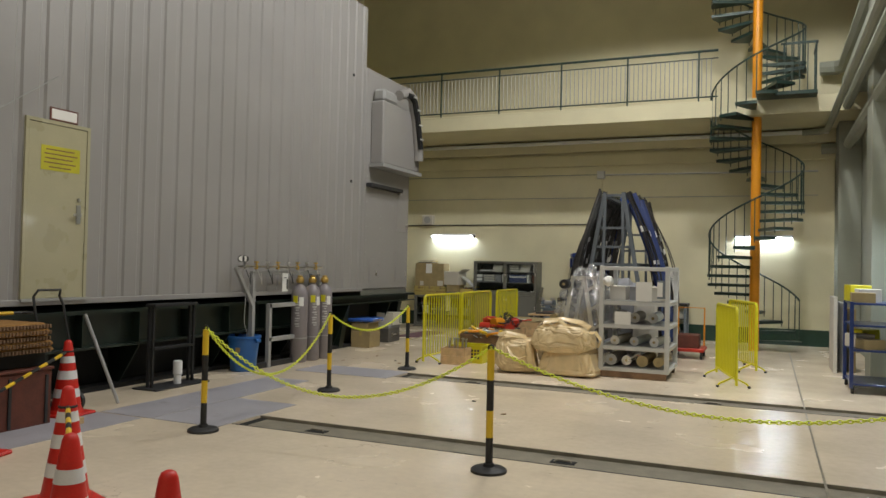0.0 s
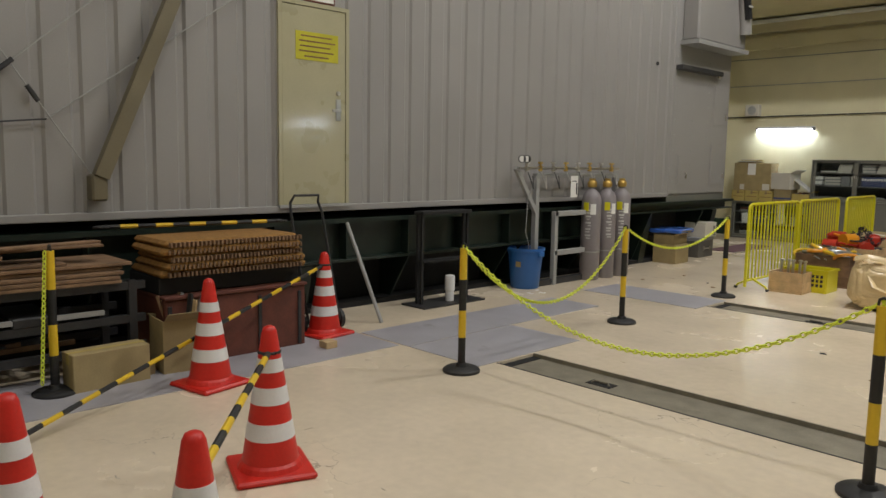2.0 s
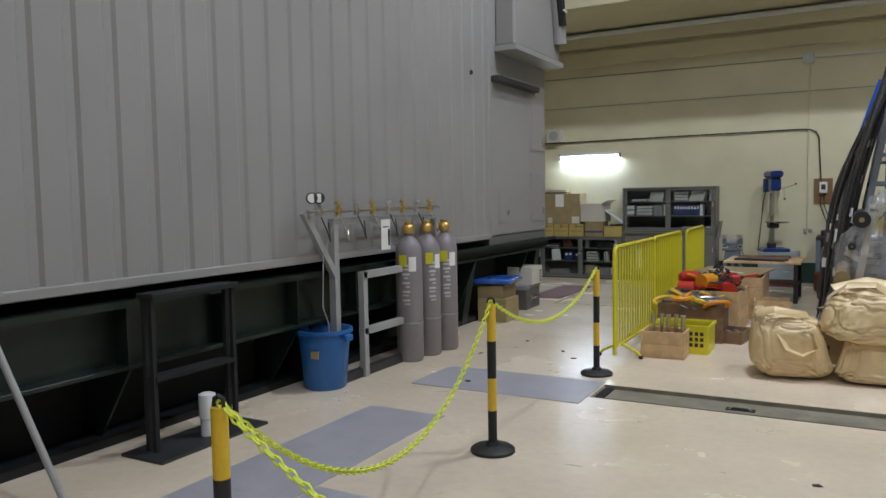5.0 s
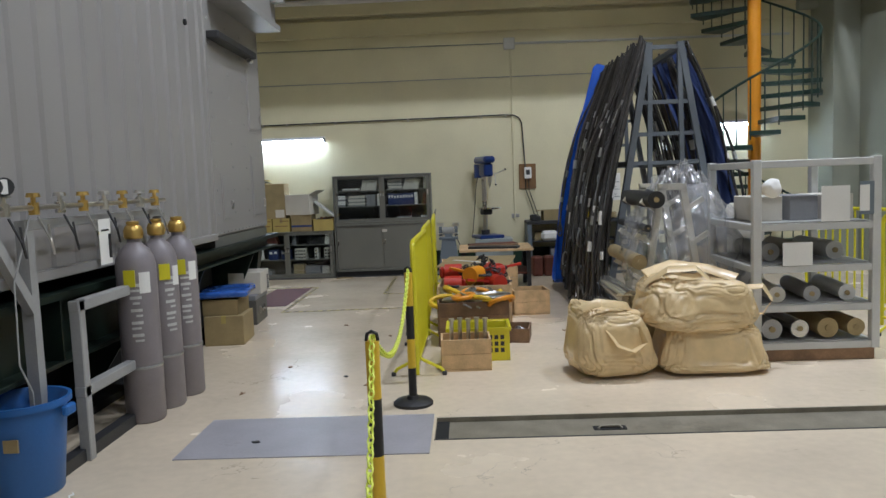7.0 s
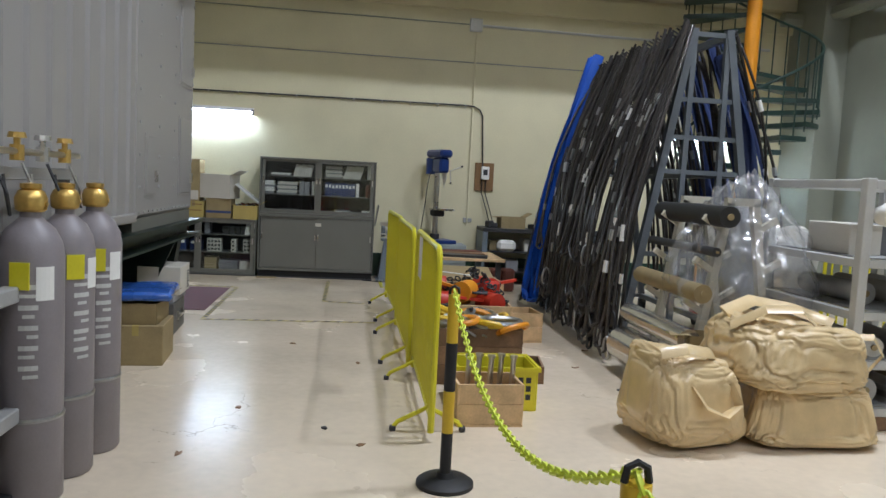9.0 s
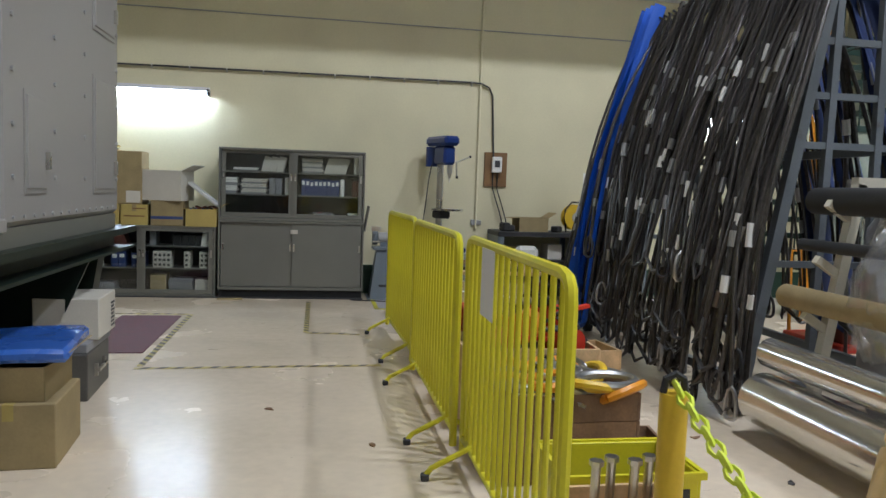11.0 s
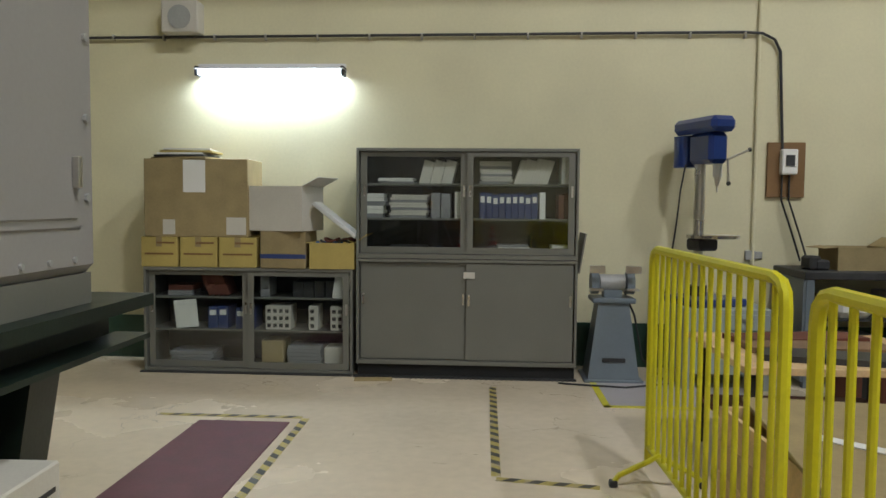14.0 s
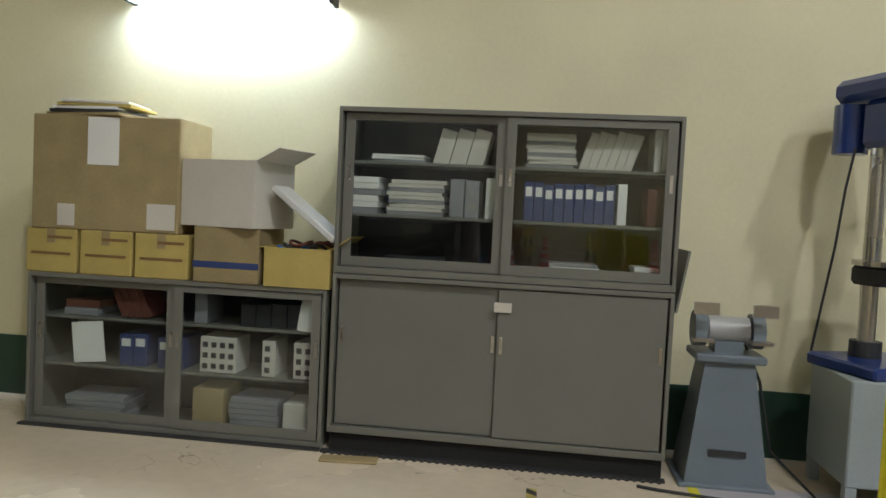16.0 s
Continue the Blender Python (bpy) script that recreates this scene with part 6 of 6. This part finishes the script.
for y in (AY0, AY1):
    for s in (-1, 1):
        bm = bmesh.new()
        bar(bm, (s * 0.68, y, 0.16), (s * 0.17, y, AZ), 0.07, 0.07, (0, 1, 0))
        part("leg", bm, M_AFRAME, t)
        bm = bmesh.new()
        bar(bm, (s * 0.2, y, 0.2), (s * 0.16, y, AZ), 0.05, 0.05, (0, 1, 0))
        part("upright", bm, M_AFRAME, t)
        bm = bmesh.new()
        rod(bm, (s * 0.68 - 0.03, y, 0.07), (s * 0.68 + 0.03, y, 0.07), 0.07, seg=16)
        cs = part("castor", bm, M_BLACK, t, "", True)
        part("fork", boxes(((s * 0.68 - 0.045, y - 0.03, 0.07), (s * 0.68 + 0.045, y + 0.03, 0.16))), M_DARK, cs)
    for z in (0.2, 1.0, 1.78, 2.1, 2.45, 3.05):
        w = 0.68 - 0.51 * (z - 0.16) / (AZ - 0.16)
        part("rung", boxes(((-w, y - 0.018, z - 0.022), (w, y + 0.018, z + 0.022))), M_AFRAME, t)
for s in (-1, 1):
    for z, x in ((0.2, 0.67), (1.78, 0.4), (3.05, 0.18)):
        part("long_rail", boxes(((s * x - 0.03, AY0, z - 0.03), (s * x + 0.03, AY1, z + 0.03))), M_AFRAME, t)
bm = bmesh.new()
for k in range(30):
    for s in (-1, 1):
        rod(bm, (s * 0.2, AY0 + 0.05 + k * 0.095, 3.08), (s * 0.28, AY0 + 0.05 + k * 0.095, 3.12), 0.009, seg=5)
tagged(part("hooks", bm, M_DARK, t), kind="stuff")


def sling(side, y, belt=False, zb=0.3, r=0.017, zt=3.1):
    """A long sling doubled over a hook, leaning out along the rack's slope."""
    spread, wob = random.uniform(0.03, 0.13), random.uniform(-0.13, 0.13)
    out = 0.16 if belt else random.uniform(-0.05, 0.16)
    bow = random.uniform(0.05, 0.2)
    pts = []
    n = 9
    for k in range(n + 1):
        u = k / n
        z = zt - (zt - zb) * u
        x = 0.24 + (0.52 + out) * u + bow * math.sin(u * 3.1)
        pts.append((AX + side * x, y - spread * u + wob * math.sin(u * 4 + wob * 30), z))
    low = Vector(pts[-1])
    pts += [(low.x + side * 0.02, low.y + spread, low.z - 0.06)]
    for k in range(n + 1):
        u = 1 - k / n
        z = zt + 0.04 - (zt - zb) * u
        x = 0.24 + (0.5 + out) * u + bow * 0.6 * math.sin(u * 3.1)
        pts.append((AX + side * (x + 0.02), y + spread * 1.6 * u + wob * math.sin(u * 5), z))
    bm = bmesh.new()
    tube(bm, pts, 0.06 if belt else r, 6, 0.18 if belt else 1.0)
    name, label = ("web_sling", "bright blue webbing sling hanging on the rack" if side < 0 else "navy webbing sling hanging on the rack") if belt else ("wire_sling", "dark wire rope sling hanging on the rack")
    ob = solo(name, bm, (M_BELT if side < 0 else M_NAVY) if belt else M_ROPE, label, "sling", smooth=True, group="hanging slings")
    if not belt and random.random() < 0.4:
        bm = bmesh.new()
        turn = Matrix.Rotation(random.uniform(0, 3), 3, "Z")
        tube(bm, [low + turn @ Vector((0.045 * math.cos(a), 0, 0.1 * math.sin(a) - 0.02 * math.cos(2 * a))) for a in [j * math.pi / 6 for j in range(13)]], random.uniform(0.01, 0.015), 6)
        part("thimble", bm, random.choice((M_GALV, M_DARK, M_ROPE)), ob, "steel thimble eye", True)
    if not belt:
        for k in random.sample((2, 3, 5, 6, 7, 14, 16, 17), 2):
            p, q = Vector(pts[k]), Vector(pts[k + 1])
            bm = bmesh.new()
            rod(bm, p, p.lerp(q, random.uniform(0.25, 0.5)), r * 1.55, seg=8)
            part("ferrule", bm, random.choice((M_GALV, M_PAPER, M_GALV)), ob, "bright ferrule", True)
    return ob
for k in range(72):
    y = AY0 + 0.05 + 2.85 * k / 72
    sling(-1, y, False, random.choice((0.12, 0.2, 0.35, 0.5, 0.9)), random.uniform(0.01, 0.02), random.uniform(2.85, 3.15))
for y in (14.8, 14.9, 15.0, 15.1):
    sling(-1, y, True, 0.2, zt=3.2)
for k in range(12):
    sling(-1, AY0 - 0.1 + 0.016 * k, False, random.choice((0.12, 0.2, 0.35, 0.6)), random.uniform(0.013, 0.021), random.uniform(2.9, 3.15))
for k in range(7):
    sling(-1, 15.15 + 0.05 * k, False, random.choice((0.12, 0.2, 0.35)), random.uniform(0.013, 0.02), random.uniform(2.7, 2.95))
for k in range(30):
    sling(1, AY0 + 0.05 + 2.8 * k / 30, k in (2, 3, 5, 9, 12, 15), random.choice((0.15, 0.4, 0.9)), random.uniform(0.012, 0.02), random.uniform(2.9, 3.15))

# ---- spiral stair ----
SX, SY, SR = 1.09, 16.0, 0.97
st = thing("spiral_stair", "dark green steel spiral stair round an orange pole", "spiral stair", (SX, SY, 0))
bm = bmesh.new()
rod(bm, (0, 0, 0), (0, 0, 9.5), 0.1, seg=24)
part("pole", bm, M_ORANGE, st, "orange painted central pole", True)
ang = lambda z: radians(180 + (z - 1.55) / 1.5 * 180)
bm = bmesh.new()
for z, th in ((0.0, 0.03),):
    a = radians(13)
    ring = [(0.08, 0)] + [(SR * math.cos(w), SR * math.sin(w)) for w in (-a, -a / 2, 0, a / 2, a)]
    top = [bm.verts.new((x, y, th)) for x, y in ring]
    bot = [bm.verts.new((x, y, -0.035)) for x, y in ring]
    bm.faces.new(top), bm.faces.new(bot[::-1])
    for k in range(len(ring)):
        bm.faces.new((bot[k], bot[(k + 1) % len(ring)], top[(k + 1) % len(ring)], top[k]))
tread = mesh_of(bm, "tread", M_STAIR)
bm = bmesh.new()
rod(bm, (SR - 0.03, 0, 0), (SR - 0.03, 0, 0.9), 0.011, seg=6)
spindle = mesh_of(bm, "baluster", M_STAIR)
STEP = 0.2
rail = []
for k in range(1, 46):
    z = k * STEP
    ob = new("tread", tread)
    ob.parent, ob.matrix_basis = st, pose(0, 0, z, 0, 0, math.degrees(ang(z)))
    for dz in (0, 0.1):
        sp = new("baluster", spindle)
        sp.parent, sp.matrix_basis = st, pose(0, 0, z + dz, 0, 0, math.degrees(ang(z + dz)))
    for dz in (0, 0.05, 0.1, 0.15):
        a = ang(z + dz)
        rail.append(((SR - 0.03) * math.cos(a), (SR - 0.03) * math.sin(a), z + dz + 0.9))
bm = bmesh.new()
tube(bm, rail, 0.02, 6)
part("handrail", bm, M_STAIR, st, "", True)
part("landing", boxes(((0.05, -0.7, 5.36), (1.15, 0.3, 5.44)), bev=0.01), M_STAIR, st)
for x in (0.5, 0.65, 0.8, 0.95, 1.1):
    part("landing_baluster", boxes(((x, -0.7, 5.44), (x + 0.02, -0.68, 6.4))), M_STAIR, st)
for y in (-0.55, -0.4, -0.25, -0.1, 0.05, 0.2):
    part("landing_baluster", boxes(((1.12, y, 5.44), (1.14, y + 0.02, 6.4))), M_STAIR, st)
part("landing_rail", boxes(((0.45, -0.71, 6.4), (1.15, -0.67, 6.44)), ((1.11, -0.67, 6.4), (1.15, 0.3, 6.44))), M_STAIR, st)

# ---- along the side wall ----
solo("pilaster", boxes(((2.75, 16.9, 0), (3.2, WALL_Y, 5.05)), bev=0.01), M_CONC, "pale green painted concrete pilaster", "pilaster", kind="structure")
for y in (12.0, 6.0):
    solo("pilaster", boxes(((2.85, y, 0), (3.2, y + 0.7, CEIL_Z)), bev=0.01), M_CONC, "pale green painted concrete pilaster", "pilaster", kind="structure")
solo("side_ledge", boxes(((2.7, -2, 5.4), (3.2, 15.7, 5.7)), bev=0.01), M_CONC, "concrete ledge along the side wall", "ledge", kind="structure")
for z, x, r in ((4.95, 2.55, 0.07), (4.55, 2.95, 0.12), (5.15, 2.8, 0.09), (6.4, 2.9, 0.16)):
    pipe("pipe", [(x - 0.5, 17.6, z), (x - 0.15, 17.55, z), (x, 17.3, z), (x, 16.8, z), (x, 0.0, z)], r, M_CONC, "large pale pipe along the side wall", "pipe")
t = thing("blue_shelf_rack", "dark blue steel shelf trolley full of parts", "rack", (2.75, 11.0, 0))
for x in (-0.3, 0.3):
    for y in (-0.5, 0.5):
        part("post", boxes(((x - 0.025, y - 0.025, 0.08), (x + 0.025, y + 0.025, 1.3))), M_DBLUE, t)
for z in (0.12, 0.6, 0.95, 1.26):
    part("shelf", boxes(((-0.3, -0.5, z), (0.3, 0.5, z + 0.03)), bev=0.004), M_DBLUE, t)
for x in (-0.28, 0.28):
    for y in (-0.46, 0.46):
        bm = bmesh.new()
        rod(bm, (x - 0.02, y, 0.05), (x + 0.02, y, 0.05), 0.05, seg=12)
        part("castor", bm, M_BLACK, t)
for k in range(6):
    carton("carton", (2.6 + 0.1 * (k % 2), 10.65 + 0.33 * (k % 3), (1.292, 0.632)[k // 3]), (0.3, 0.26, 0.14 + 0.05 * (k % 3)), 7 * k, (M_CARD, M_CARDW, M_YELLOW)[k % 3], "parts box on the blue trolley", group="trolley boxes", tape=False)
for k in range(3):
    solo("panel_sheet", boxes(((-0.03, -0.45, 0), (0.03, 0.45, 1.3 - 0.1 * k)), bev=0.006), (M_CARDW, M_RACK, M_CARD)[k], "pale sheet panel leaning by the side wall", "panel", (2.42 + 0.12 * k, 13.3 + 0.1 * k, 0), 4 * k, group="sheet panels")
t = thing("orange_trolley", "orange red hand trolley behind the rack", "trolley", (-0.05, 13.9, 0))
part("deck", boxes(((-0.3, -0.4, 0.14), (0.3, 0.4, 0.2)), bev=0.01), M_REDTOOL, t)
bm = bmesh.new()
tube(bm, [(-0.25, 0.38, 0.2), (-0.25, 0.42, 0.95), (0.25, 0.42, 0.95), (0.25, 0.38, 0.2)], 0.018)
part("handle", bm, M_ORANGE, t)
for x in (-0.25, 0.25):
    for y in (-0.32, 0.32):
        bm = bmesh.new()
        rod(bm, (x - 0.02, y, 0.07), (x + 0.02, y, 0.07), 0.07, seg=14)
        part("wheel", bm, M_BLACK, t)
carton("carton", (-0.05, 13.85, 0.2), (0.4, 0.5, 0.25), 0, M_RUST, "rusty red tool case on the trolley", tape=False)

# ---- crumbs and scraps on the floor ----
for k, (x, y) in enumerate(((-4.95, 8.55), (-4.4, 9.9), (-5.2, 10.6), (-4.62, 10.2), (-2.2, 12.6), (-2.5, 11.9), (-2.35, 11.2), (-4.4, 11.9), (-5.0, 12.6), (-2.0, 7.2), (-1.4, 6.6), (-5.4, 9.75))):
    bm = bmesh.new()
    pts = [(0.03 * (1 + 0.5 * math.sin(3 * a + k)) * math.cos(a), 0.018 * math.sin(a)) for a in [j * math.pi / 3 for j in range(6)]]
    top, low_ring = [bm.verts.new((px, py, 0.004 + 0.006 * (j % 2))) for j, (px, py) in enumerate(pts)], [bm.verts.new((px, py, 0)) for px, py in pts]
    bm.faces.new(top), bm.faces.new(low_ring[::-1])
    for j in range(6):
        bm.faces.new((low_ring[j], low_ring[(j + 1) % 6], top[(j + 1) % 6], top[j]))
    solo("floor_crumb", bm, (M_DARK, M_BROWN, M_OLDWOOD)[k % 3], "small dark crumb lying on the floor", "debris", (x, y, 0.006 if k == 0 else 0.0), 40 * k, group="floor crumbs")
for k, (x, y) in enumerate(((-5.72, 7.5), (-5.62, 7.62), (-5.75, 7.72))):
    bm = bmesh.new()
    tube(bm, [(0, 0, 0.006), (0.03, 0.012, 0.012), (0.06, -0.004, 0.006), (0.09, 0.014, 0.007)], 0.006, 5, 0.5)
    solo("film_scrap", bm, M_PAPER, "small crumpled white scrap on the floor", "debris", (x, y, 0), 50 * k, group="film scraps")
